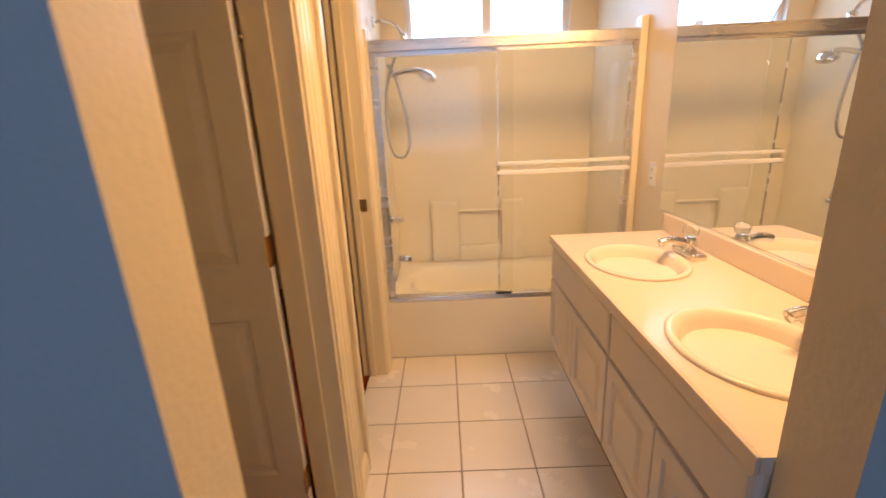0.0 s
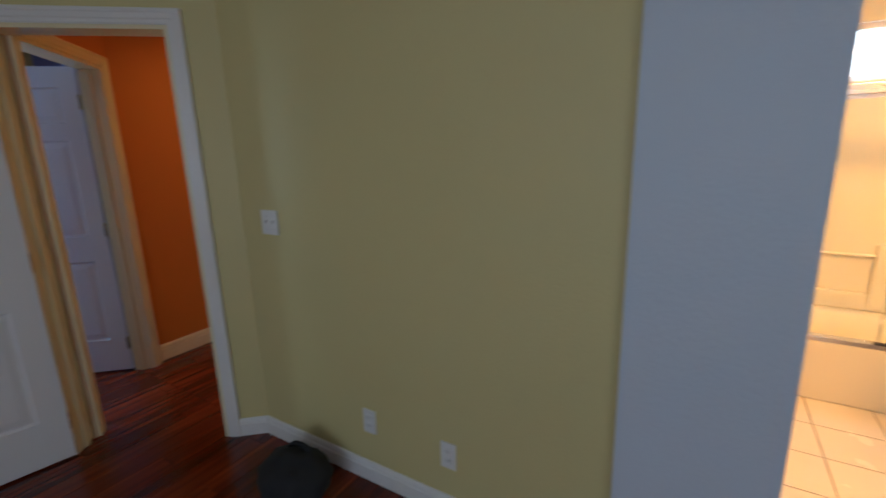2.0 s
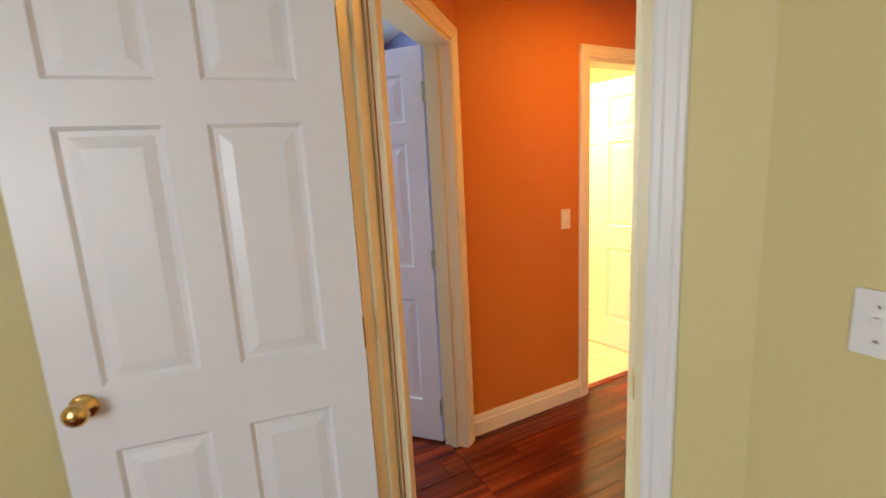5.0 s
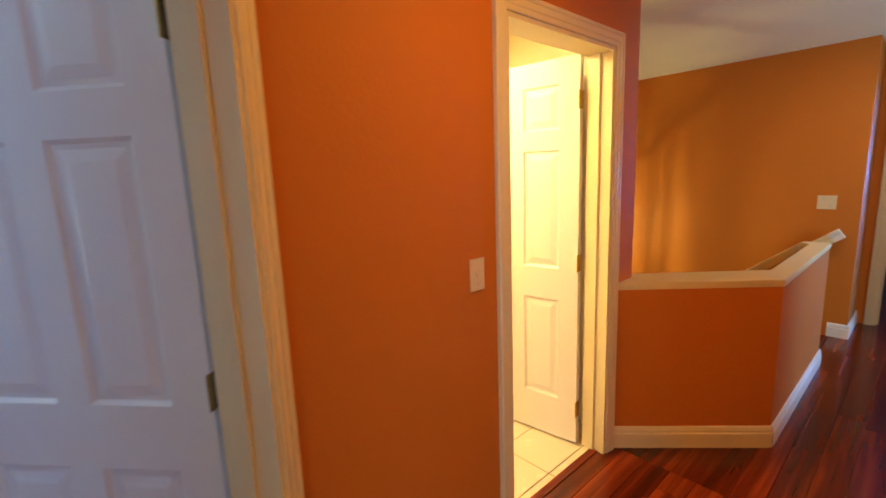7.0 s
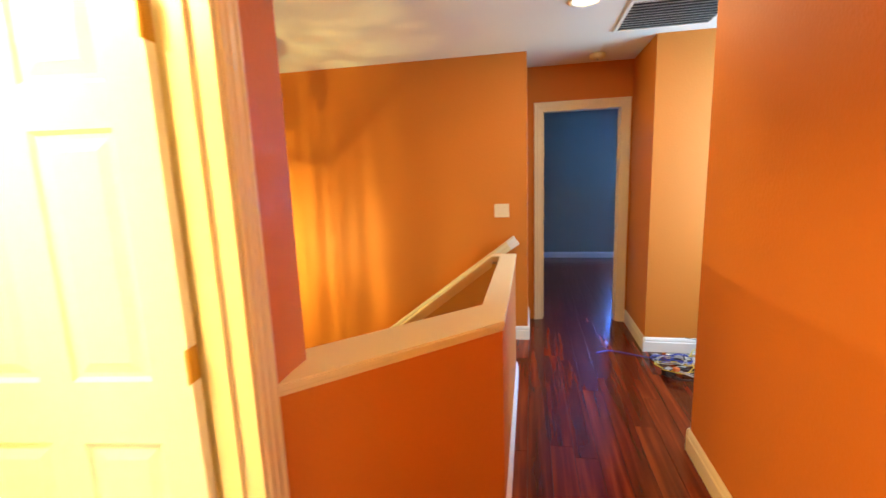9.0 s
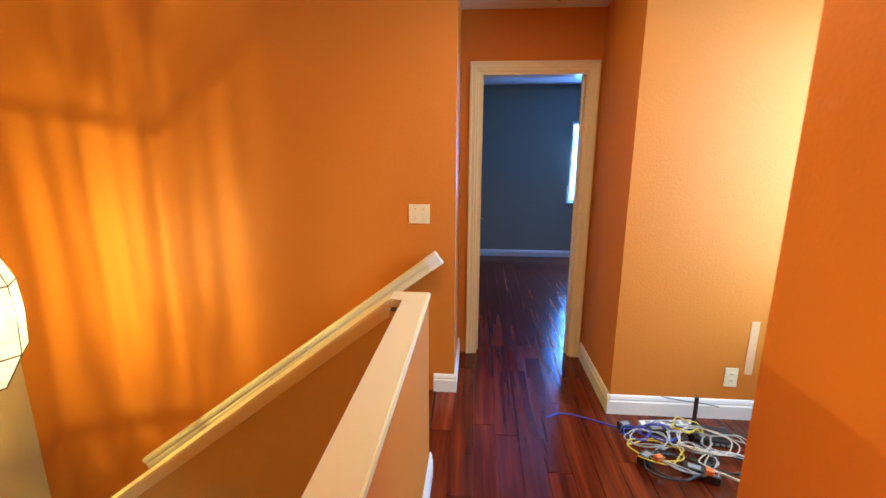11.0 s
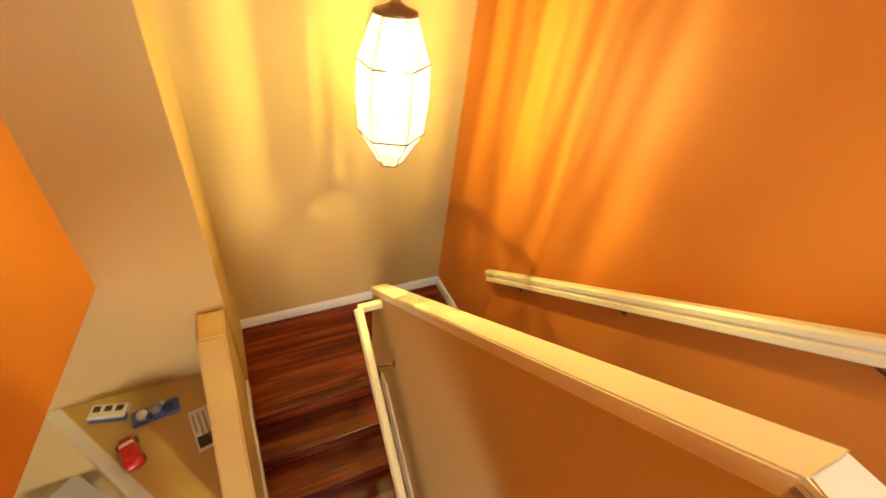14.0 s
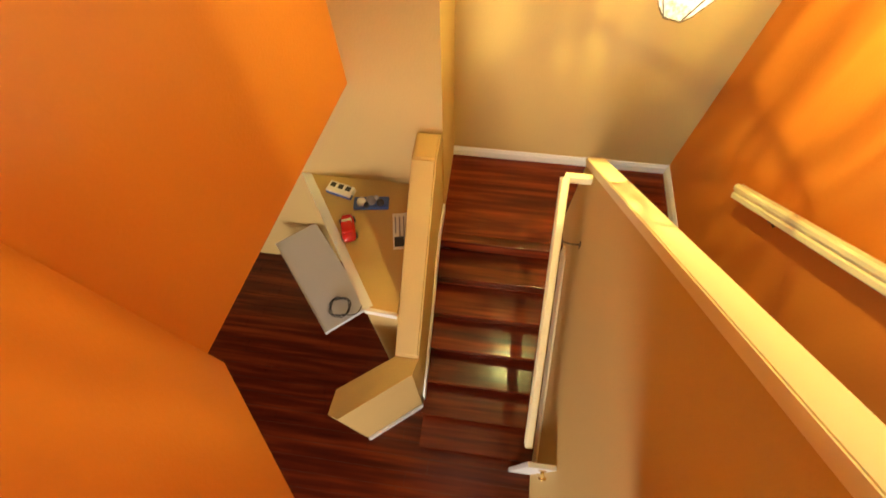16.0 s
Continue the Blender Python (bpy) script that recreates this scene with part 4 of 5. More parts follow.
def counter_bm():
    """Top board with two oval cut-outs."""
    bm = bmesh.new()
    n = 32
    cells = ((0.372, 1.02, SINKS[1]), (1.02, 1.765, SINKS[0]))
    for y0, y1, cy in cells:
        ring = [(SINK_X + SX * math.cos(2 * math.pi * i / n), cy + SY * math.sin(2 * math.pi * i / n)) for i in range(n)]
        x0, x1 = 0.953, 1.488
        edge = []
        for i in range(n):
            a = 2 * math.pi * i / n
            c, s_ = math.cos(a), math.sin(a)
            tx = (x1 - SINK_X) / c if c > 1e-6 else ((x0 - SINK_X) / c if c < -1e-6 else 9)
            ty = (y1 - cy) / s_ if s_ > 1e-6 else ((y0 - cy) / s_ if s_ < -1e-6 else 9)
            t = min(tx, ty)
            edge.append((SINK_X + t * c, cy + t * s_))
        corners = [(x0, y0), (x1, y0), (x1, y1), (x0, y1)]
        for cx, cyy in corners:
            k = min(range(n), key=lambda i: (edge[i][0] - cx) ** 2 + (edge[i][1] - cyy) ** 2)
            edge[k] = (cx, cyy)
        for z, flip in ((0.825, False), (0.79, True)):
            a = [bm.verts.new((x, y, z)) for x, y in ring]
            b = [bm.verts.new((x, y, z)) for x, y in edge]
            for i in range(n):
                f = (a[i], b[i], b[(i + 1) % n], a[(i + 1) % n])
                bm.faces.new(f[::-1] if flip else f)
    for xa, ya, xb, yb in ((0.953, 0.372, 0.953, 1.765), (0.953, 1.765, 1.488, 1.765), (0.953, 0.372, 1.488, 0.372)):
        vs = [bm.verts.new(p) for p in ((xa, ya, 0.79), (xb, yb, 0.79), (xb, yb, 0.825), (xa, ya, 0.825))]
        bm.faces.new(vs)
    bmesh.ops.remove_doubles(bm, verts=bm.verts, dist=1e-4)
    bmesh.ops.recalc_face_normals(bm, faces=bm.faces)
    return bm


bm.free()
tm = Matrix.Translation((-1.22, -1.07, -0.79))
part("slab", counter_bm(), M_COUNTER, top).matrix_local = tm
part("backsplash", box_bm(1.466, 1.488, 0.372, 1.765, 0.826, 0.905, 0.003), M_COUNTER, top).matrix_local = tm
part("front_edge", box_bm(0.945, 0.9525, 0.372, 1.769, 0.788, 0.8255, 0.003), M_COUNTER, top).matrix_local = tm

for cy in SINKS:
    sink = empty("sink", pose(SINK_X, cy, 0.825), "oval cream drop-in sink with a rolled rim", "sink", "vanity sinks")
    n = 40
    prof = ((1.12, 0.0), (1.125, 0.006), (1.10, 0.010), (1.03, 0.010), (0.97, 0.004), (0.91, -0.012), (0.84, -0.05), (0.70, -0.105), (0.45, -0.14), (0.22, -0.152), (0.09, -0.154))
    bm = bmesh.new()
    rings = [[bm.verts.new((SX * r * math.cos(2 * math.pi * i / n), SY * r * math.sin(2 * math.pi * i / n), z)) for i in range(n)] for r, z in prof]
    for a, b in zip(rings, rings[1:]):
        for i in range(n):
            bm.faces.new((b[i], b[(i + 1) % n], a[(i + 1) % n], a[i]))
    bm.faces.new(rings[-1])
    bmesh.ops.recalc_face_normals(bm, faces=bm.faces)
    smooth(part("bowl", bm, M_PORC, sink))
    smooth(part("drain", lathe_bm(((0.022, -0.153), (0.022, -0.149), (0.008, -0.147)), 18), M_CHROME, sink))
    tap = empty("faucet", pose(1.385, cy + 0.045, 0.825), "chrome centreset faucet with a clear knob handle", "faucet", "vanity faucets")
    bb = box_bm(-0.028, 0.028, -0.075, 0.075, 0, 0.022, 0.010)
    smooth(part("base", bb, M_CHROME, tap))
    smooth(part("spout", tube_bm(bend(((0, 0, 0.03), (-0.03, 0, 0.052), (-0.075, 0, 0.060), (-0.115, 0, 0.052))), 0.017, 14), M_CHROME, tap))
    smooth(part("body", lathe_bm(((0.026, 0.012), (0.025, 0.055), (0.017, 0.075)), 18), M_CHROME, tap))
    smooth(part("knob_handle", lathe_bm(((0.012, 0.072), (0.026, 0.082), (0.029, 0.100), (0.021, 0.116), (0.006, 0.120)), 10), M_ACRYLIC, tap))
    smooth(part("lift_rod", tube_bm(((0.018, 0, 0.02), (0.018, 0, 0.085)), 0.003, 8), M_CHROME, tap))

mir = empty("mirror", pose(1.484, 1.10, 0.908), "large frameless wall mirror over the vanity", "mirror")
part("glass_sheet", box_bm(-0.003, 0.003, -0.72, 0.735, 0.003, 1.05), M_MIRROR, mir)
part("bottom_channel", box_bm(-0.006, 0.004, -0.72, 0.737, -0.004, 0.006), M_CHROME, mir)
plate("outlet_plate", (1.489, 1.95, 1.06), -90, 0.07, 0.115, 1, M_PLASTIC, "white plastic outlet on the bathroom wall", "outlet")
part_strike = part("strike_plate", box_bm(-0.002, 0.001, -0.02, 0.02, -0.03, 0.03), M_BRASS, bpy.data.objects["trim_closet_door"])
part_strike.matrix_local = pose(1.585, 0.04, 0.97)

# closet contents seen through the gap
rod = empty("closet_rod", pose(-0.95, 1.65, 1.70), "wooden closet rod with dark clothes", "closet rod")
smooth(part("rod", tube_bm(((-0.9, 0, 0), (0.7, 0, 0)), 0.016, 10), M_BRONZE, rod))
for k in range(7):
    g = empty("garment", pose(-1.15 + 0.09 * k, 1.65, 1.66), "dark garment hanging on the closet rod", "clothing", "hanging clothes")
    bmg = bmesh.new()
    pr = [(-0.05, 0.0), (-0.22, -0.09), (-0.24, -0.5), (-0.26, -1.0 + 0.03 * k), (0.26, -1.0 + 0.03 * k), (0.24, -0.5), (0.22, -0.09), (0.05, 0.0)]
    a = [bmg.verts.new((-0.025, y, z)) for y, z in pr]
    b = [bmg.verts.new((0.025, y, z)) for y, z in pr]
    bmg.faces.new(a)
    bmg.faces.new(b[::-1])
    for i in range(8):
        bmg.faces.new((a[i], b[i], b[(i + 1) % 8], a[(i + 1) % 8]))
    bmesh.ops.recalc_face_normals(bmg, faces=bmg.faces)
    part("cloth", bmg, M_CLOTH, g)
    part("hanger_hook", tube_bm(bend(((0, 0, -0.01), (0, 0, 0.03), (0, 0.015, 0.055), (0, 0, 0.065))), 0.003, 6), M_CHROME, g)

# ---- first bedroom ----
plate("switch_plate", (-1.832, 0.369, 1.171), 0, 0.115, 0.115, 2, M_PLASTIC, "white double light switch on the yellow wall")
plate("outlet_plate", (-1.30, 0.369, 0.305), 0, 0.07, 0.115, 1, M_PLASTIC, "white outlet low on the yellow wall", "outlet")
plate("outlet_plate", (-0.892, 0.369, 0.285), 0, 0.07, 0.115, 1, M_PLASTIC, "white outlet low on the yellow wall near the bathroom", "outlet")
plate("outlet_plate", (-3.029, -1.85, 0.38), 90, 0.07, 0.115, 1, M_PLASTIC, "white outlet beside the open bedroom door", "outlet")
part_latch = part("strike_plate", box_bm(-0.001, 0.002, -0.03, 0.03, -0.03, 0.03), M_BRASS, bpy.data.objects["trim_bedroom_door"])
part_latch.matrix_local = pose(1.079, 0.03, 0.94)

bag = empty("bag", pose(-1.53, 0.12, 0), "black nylon bag slumped on the floor by the wall", "bag")
bm = bmesh.new()
bmesh.ops.create_uvsphere(bm, u_segments=28, v_segments=16, radius=1)
for v in bm.verts:
    d = 1 + 0.16 * noise.noise(v.co * 2.3) + 0.06 * noise.noise(v.co * 6)
    v.co = Vector((v.co.x * 0.17 * d, v.co.y * 0.14 * d, 0.11 + v.co.z * 0.115 * d))
    v.co.z = max(0.0, v.co.z)
smooth(part("body", bm, M_CLOTH, bag))
smooth(part("handle", tube_bm(bend(((-0.08, 0.03, 0.19), (-0.04, 0.05, 0.225), (0.04, 0.05, 0.225), (0.08, 0.03, 0.19))), 0.010, 8), M_CLOTH, bag))
part("buckle", box_bm(-0.02, 0.02, -0.12, -0.095, 0.15, 0.172, 0.004), M_GREYPRINT, bag)

# ---- hall ----
plate("switch_plate", (-3.489, 1.205, 1.148), 90, 0.07, 0.115, 1, M_ALMOND, "almond light switch on the orange wall by the bathroom")
plate("switch_plate", (-3.045, 4.989, 1.150), 0, 0.125, 0.115, 2, M_ALMOND, "almond double light switch at the head of the stairs")
plate("outlet_plate", (-1.24, 4.829, 0.26), 0, 0.07, 0.115, 1, M_ALMOND, "almond outlet low on the wall above the cables", "outlet")
patch = tagged(part("wall_patch", box_bm(-0.022, 0.022, -0.0015, -0.0004, -0.16, 0.16), M_PATCH), "pale strip of filler on the orange wall", "wall patch")
patch.matrix_world = pose(-1.15, 4.829, 0.44)
door("door_end_bedroom", pose(-2.735, 5.70, 0.012, 0, 0, 91), 0.72, "white six-panel door standing open into the end bedroom", knob=False)
lever = part("door_lever", tube_bm(bend(((0.66, -0.017, 0.93), (0.66, -0.075, 0.93), (0.63, -0.085, 0.93), (0.55, -0.085, 0.93))), 0.009, 8), M_CHROME, bpy.data.objects["door_end_bedroom"], "chrome door lever")


def handrail(name, a, b, y_wall, side, material, label, brackets, tip=False):
    """A moulded rail from a to b beside a wall; side is the way from the wall to the rail along y."""
    a, b = Vector(a), Vector(b)
    d = (b - a).normalized()
    root = empty(name, Matrix.Translation(a), label, "handrail")
    upv = d.cross(Vector((0, 1, 0)))
    upv = upv if upv.z > 0 else -upv
    prof = ((-0.024, -0.040), (0.024, -0.040), (0.026, -0.034), (0.026, -0.014), (0.018, -0.008), (0.018, 0.002), (0.027, 0.008), (0.027, 0.028), (0.018, 0.040), (-0.018, 0.040), (-0.027, 0.028), (-0.027, 0.008), (-0.018, 0.002), (-0.018, -0.008), (-0.026, -0.014), (-0.026, -0.034))
    bm = bmesh.new()
    ends = []
    for q in (Vector((0, 0, 0)), b - a):
        ends.append([bm.verts.new(q + Vector((0, 1, 0)) * s_ + upv * w) for s_, w in prof])
    k = len(prof)
    for i in range(k):
        bm.faces.new((ends[0][i], ends[0][(i + 1) % k], ends[1][(i + 1) % k], ends[1][i]))
    bm.faces.new(ends[0][::-1])
    bm.faces.new(ends[1])
    bmesh.ops.recalc_face_normals(bm, faces=bm.faces)
    part("rail", bm, material, root)
    if tip:
        tb_ = bmesh.new()
        ends = [[tb_.verts.new(q + Vector((0, 1, 0)) * s_ * 1.06 + upv * w * 1.05) for s_, w in prof] for q in (d * -0.004, d * 0.075)]
        for i in range(k):
            tb_.faces.new((ends[0][i], ends[0][(i + 1) % k], ends[1][(i + 1) % k], ends[1][i]))
        tb_.faces.new(ends[0][::-1])
        tb_.faces.new(ends[1])
        bmesh.ops.recalc_face_normals(tb_, faces=tb_.faces)
        part("end_block", tb_, M_TRIM, root, "bright white end of the handrail")
    else:
        wy = y_wall - a.y
        part("wall_return", box_bm(-0.026, 0.014, min(0.0, wy), max(0.0, wy), -0.034, 0.022, 0.006), material, root)
    for f in brackets:
        p = (b - a) * f
        wy = y_wall - a.y
        br = smooth(part("bracket", tube_bm(bend(((p.x, wy, p.z - 0.09), (p.x, wy - (wy) * 0.5, p.z - 0.085), (p.x, 0, p.z - 0.032))), 0.006, 8), M_BRONZE, root))
        part("rosette", box_bm(p.x - 0.015, p.x + 0.015, min(wy, wy + side * 0.004), max(wy, wy + side * 0.004), p.z - 0.12, p.z - 0.065), M_BRONZE, root)
    return root


handrail("handrail", (-2.925, 4.915, 0.905), (-4.95, 4.915, -0.605), 4.989, -1, M_WARMTRIM, "warm-lit painted moulded handrail sloping along the stairwell wall", (0.12, 0.5, 0.86), True)
handrail("handrail", (-5.02, 3.96, -0.72), (-3.56, 3.96, -1.80), 4.127, -1, M_WARMTRIM, "warm-lit painted handrail along the lower stairs", (0.2,))

under = empty("understair_front", pose(-3.43, 4.3, LOW), "narrow white panel with a brass knob at the stair foot", "panel")
part("panel", box_bm(-0.02, 0.012, -0.36, -0.175, 0.005, 1.10, 0.003), M_DOOR, under)
smooth(part("door_knob", lathe_bm(((0.030, 0), (0.012, 0.012), (0.012, 0.03), (0.028, 0.045), (0.020, 0.06)), 18), M_BRASS, under)).matrix_local = Matrix.Translation((0.012, -0.235, 0.93)) @ Matrix.Rotation(math.pi / 2, 4, "Y")

# ceiling fittings
vent = empty("return_air_vent", pose(-1.925, 4.38, H), "white louvred return air grille in the ceiling", "vent")
for x0, x1, y0, y1 in ((-0.31, 0.31, -0.29, -0.265), (-0.31, 0.31, 0.265, 0.29), (-0.31, -0.285, -0.265, 0.265), (0.285, 0.31, -0.265, 0.265)):
    part("frame", box_bm(x0, x1, y0, y1, -0.012, -0.0005, 0.002), M_TRIM, vent)
# dark sheet stands in for the shade of the hollow above the louvres
part("duct_shade", box_bm(-0.285, 0.285, -0.265, 0.265, -0.003, -0.0008), M_DARK, vent)
slat_mesh = None
for k in range(11):
    if slat_mesh is None:
        ob = part("slat", box_bm(-0.285, 0.285, -0.017, 0.017, -0.0008, 0.0008), M_TRIM, vent)
        slat_mesh = ob.data
    else:
        ob = new("slat", slat_mesh)
        ob.parent = vent
    ob.matrix_local = pose(0, -0.25 + 0.05 * k, -0.010, 24, 0, 0)
dl = empty("recessed_light", pose(-2.49, 4.02, H), "lit round recessed ceiling light with a white trim ring", "ceiling light")
smooth(part("trim_ring", lathe_bm(((0.098, -0.0005), (0.098, -0.006), (0.080, -0.010), (0.072, -0.004), (0.072, -0.0005)), 32, False), M_TRIM, dl))
part("lens", lathe_bm(((0.071, -0.0030), (0.071, -0.0008)), 32), M_BULB, dl)
smo = empty("smoke_detector", pose(-2.25, 5.28, H), "round off-white smoke detector on the ceiling", "smoke detector")
smooth(part("housing", lathe_bm(((0.068, -0.0005), (0.068, -0.018), (0.058, -0.034), (0.03, -0.040), (0.005, -0.040)), 28), M_ALMOND, smo))
part("test_button", lathe_bm(((0.010, -0.044), (0.010, -0.039)), 12), M_GREYPRINT, smo)

# hanging lantern
lan = empty("hanging_lantern", pose(-4.95, 4.12, 0.42), "lit six-sided cream glass lantern hanging on a chain", "pendant lamp")
LV = ((0.062, 0.0), (0.160, 0.165), (0.172, 0.33), (0.164, 0.495), (0.092, 0.69))


def hexpt(r, i, z):
    return (r * math.cos(math.pi / 3 * i + 0.15), r * math.sin(math.pi / 3 * i + 0.15), z)


for (r0, z0), (r1, z1) in zip(LV, LV[1:]):
    for i in range(6):
        bm = bmesh.new()
        bm.faces.new([bm.verts.new(p) for p in (hexpt(r0, i, z0), hexpt(r0, i + 1, z0), hexpt(r1, i + 1, z1), hexpt(r1, i, z1))])
        part("glass_pane", bm, M_LAMPGLASS, lan)
for i in range(6):
    part("rib", tube_bm([hexpt(r + 0.001, i, z) for r, z in LV], 0.0026, 6), M_BRONZE, lan)
for k in (0, 1, 3, 4):
    r, z = LV[k]
    part("ring", tube_bm([hexpt(r + 0.001, i, z) for i in range(7)], 0.0042, 6), M_BRONZE, lan)
smooth(part("crown", lathe_bm(((0.098, 0.687), (0.092, 0.699), (0.045, 0.715), (0.020, 0.730), (0.016, 0.750), (0.036, 0.770), (0.042, 0.790), (0.030, 0.810), (0.012, 0.820), (0.010, 0.835)), 20), M_OLDBRASS, lan))
zz = 0.835
k = 0
while zz < H - 0.42 - 0.06:
    pts = []
    for i in range(11):
        a = 2 * math.pi * i / 10
        pts.append((0.010 * math.cos(a) * (1 if k % 2 else 0), 0.010 * math.cos(a) * (0 if k % 2 else 1), zz + 0.020 + 0.022 * math.sin(a)))
    part("chain_link", tube_bm(pts, 0.0026, 6), M_BRONZE, lan)
    zz += 0.036
    k += 1
part("cord", tube_bm(((0.004, 0.004, 0.825), (0.004, 0.004, H - 0.42 - 0.02)), 0.003, 6), M_BRASS, lan)
smooth(part("canopy", lathe_bm(((0.012, H - 0.42 - 0.05), (0.030, H - 0.42 - 0.035), (0.062, H - 0.42 - 0.015), (0.066, H - 0.42 - 0.0006)), 24), M_BRASS, lan))

# cables and boxes on the hall floor
rnd = random.Random(5)


def coil(name, cx, cy, r, turns, material, label, z=0.006, rad=0.0035, tail=None, squash=0.7):
    pts = []
    n = int(turns * 10)
    ph = rnd.random() * 6
    for i in range(n):
        a = 2 * math.pi * i / 10 + ph
        rr = r * (0.75 + 0.35 * rnd.random())
        pts.append((cx + rr * math.cos(a), cy + squash * rr * math.sin(a), max(rad + 0.001, z + 0.02 * rnd.random() + 0.004 * (i % 5))))
    if tail:
        pts += tail
    ob = smooth(part(name, tube_bm(bend(pts, 5), rad, 6), material))
    return tagged(ob, label, "cable", "tangled cables")


coil("cable", -1.78, 4.44, 0.13, 2.0, M_CORD_Y, "yellow network cable in a loose tangle on the floor", 0.03)
coil("cable", -1.66, 4.40, 0.16, 2.6, M_CORD_G, "grey cable in a loose tangle on the floor", 0.02)
coil("cable", -1.58, 4.52, 0.12, 2.4, M_CORD_G, "pale grey cable coiled on the floor", 0.04)
coil("cable", -1.72, 4.58, 0.10, 2.2, M_CORD_B, "blue network cable coiled on the floor", 0.03)
coil("cable", -1.62, 4.46, 0.14, 2.3, M_BLACK, "black power cord in a tangle on the floor", 0.01)
coil("cable", -1.50, 4.40, 0.13, 2.4, M_BLACK, "black adapter cord in a tangle on the floor", 0.015)
coil("cable", -1.45, 4.36, 0.14, 2.0, M_CORD_W, "off-white cable running over the floor", 0.02, tail=[(-1.25, 4.45, 0.005), (-1.0, 4.40, 0.005), (-0.8, 4.25, 0.005)])
coil("cable", -1.55, 4.62, 0.08, 1.6, M_CORD_Y, "short yellow cable looped on the floor", 0.05)
coil("cable", -1.80, 4.50, 0.11, 2.2, M_CORD_G, "thin grey cable looped over the pile", 0.05, 0.0028)
coil("cable", -1.74, 4.34, 0.14, 2.4, M_BLACK, "black power lead bunched on the floor", 0.02, 0.0045)
coil("cable", -1.52, 4.50, 0.15, 2.6, M_CORD_W, "off-white telephone wire in loose loops", 0.05, 0.0028)
coil("cable", -1.66, 4.62, 0.12, 2.3, M_BLACK, "black cord heaped against the power strip", 0.02, 0.004)
coil("cable", -1.84, 4.56, 0.08, 2.0, M_CORD_B, "short blue patch cable looped on the floor", 0.04, 0.0032)
coil("cable", -1.40, 4.50, 0.13, 2.0, M_CORD_G, "pale grey wire trailing from the router", 0.03, 0.003, tail=[(-1.2, 4.56, 0.005), (-1.02, 4.50, 0.005)])
ob = smooth(part("cable", tube_bm(bend(((-2.28, 4.74, 0.005), (-2.18, 4.78, 0.01), (-2.05, 4.75, 0.006), (-1.92, 4.68, 0.01), (-1.78, 4.62, 0.02)), 7), 0.004, 6), M_CORD_B))
tagged(ob, "dark blue cable trailing towards the end doorway", "cable", "tangled cables")
ob = smooth(part("cable", tube_bm(bend(((-1.62, 4.80, 0.135), (-1.50, 4.79, 0.12), (-1.38, 4.795, 0.105), (-1.30, 4.79, 0.09)), 7), 0.003, 6), M_BLACK))
tagged(ob, "thin black wire lying along the baseboard", "cable", "tangled cables")


def small_box(name, x, y, z, w, d, h, turn, material, label, category):
    root = empty(name, pose(x, y, z, 0, 0, turn), label, category, "electronics on the floor")
    part("case", box_bm(-w / 2, w / 2, -d / 2, d / 2, 0, h, min(0.006, h / 4)), material, root)
    return root


for x, y, w, d, h, t in ((-1.86, 4.66, 0.07, 0.05, 0.045, 10), (-1.84, 4.40, 0.08, 0.055, 0.05, 40), (-1.64, 4.34, 0.09, 0.05, 0.04, -25), (-1.70, 4.64, 0.10, 0.05, 0.04, 5), (-1.56, 4.30, 0.07, 0.045, 0.04, 60)):
    a = small_box("power_adapter", x, y, 0, w, d, h, t, M_BLACK, "black plug-in power adapter among the cables", "power adapter")
    part("label_sticker", box_bm(-w * 0.3, w * 0.3, -d * 0.3, d * 0.3, h + 0.0002, h + 0.0008), M_GREYPRINT, a)
router = small_box("router", -1.42, 4.62, 0, 0.20, 0.14, 0.035, -8, M_BLACK, "black network router with an upright antenna", "router")
part("antenna", tube_bm(((-0.07, 0.06, 0.02), (-0.07, 0.065, 0.20)), 0.011, 8), M_BLACK, router)
for k in range(4):
    part("port", box_bm(-0.03 + 0.028 * k, -0.012 + 0.028 * k, -0.0715, -0.069, 0.010, 0.024), M_GREYPRINT, router)
strip = small_box("power_strip", -1.62, 4.70, 0, 0.30, 0.05, 0.035, 6, M_PLASTIC, "white power strip lying by the baseboard", "power strip")
for k in range(5):
    part("socket", box_bm(-0.12 + 0.052 * k, -0.088 + 0.052 * k, -0.015, 0.015, 0.0351, 0.0362), M_GREYPRINT, strip)
for x, y, t in ((-1.80, 4.36, 20), (-1.60, 4.28, -30)):
    a = small_box("plug", x, y, 0.05, 0.035, 0.03, 0.025, t, M_ORANGEP, "orange plastic plug on top of the cables", "plug")
    part("prong", box_bm(0.017, 0.033, -0.008, -0.005, 0.010, 0.016), M_CHROME, a)
    part("prong", box_bm(0.017, 0.033, 0.005, 0.008, 0.010, 0.016), M_CHROME, a)

# ---- lower storey ----
LEDGE = -1.22
ledge = empty("built_in_ledge", pose(-4.8, 2.6, LOW), "tan built-in ledge with white edge trim holding toys", "ledge", "", "structure")
lm = Matrix.Translation((4.8, -2.6, -LOW))
part("ledge_body", prism_bm(((-5.22, 2.06), (-4.19, 2.776), (-4.176, 2.994), (-5.22, 2.994)), LOW, LEDGE), M_TAN, ledge).matrix_local = lm
part("edge_trim", sweep_bm(((-0.055, -0.05), (0.012, -0.05), (0.012, 0.012), (-0.055, 0.012)), (-4.18, 2.783, LEDGE), (-5.22, 2.06, LEDGE)), M_TRIM, ledge).matrix_local = lm
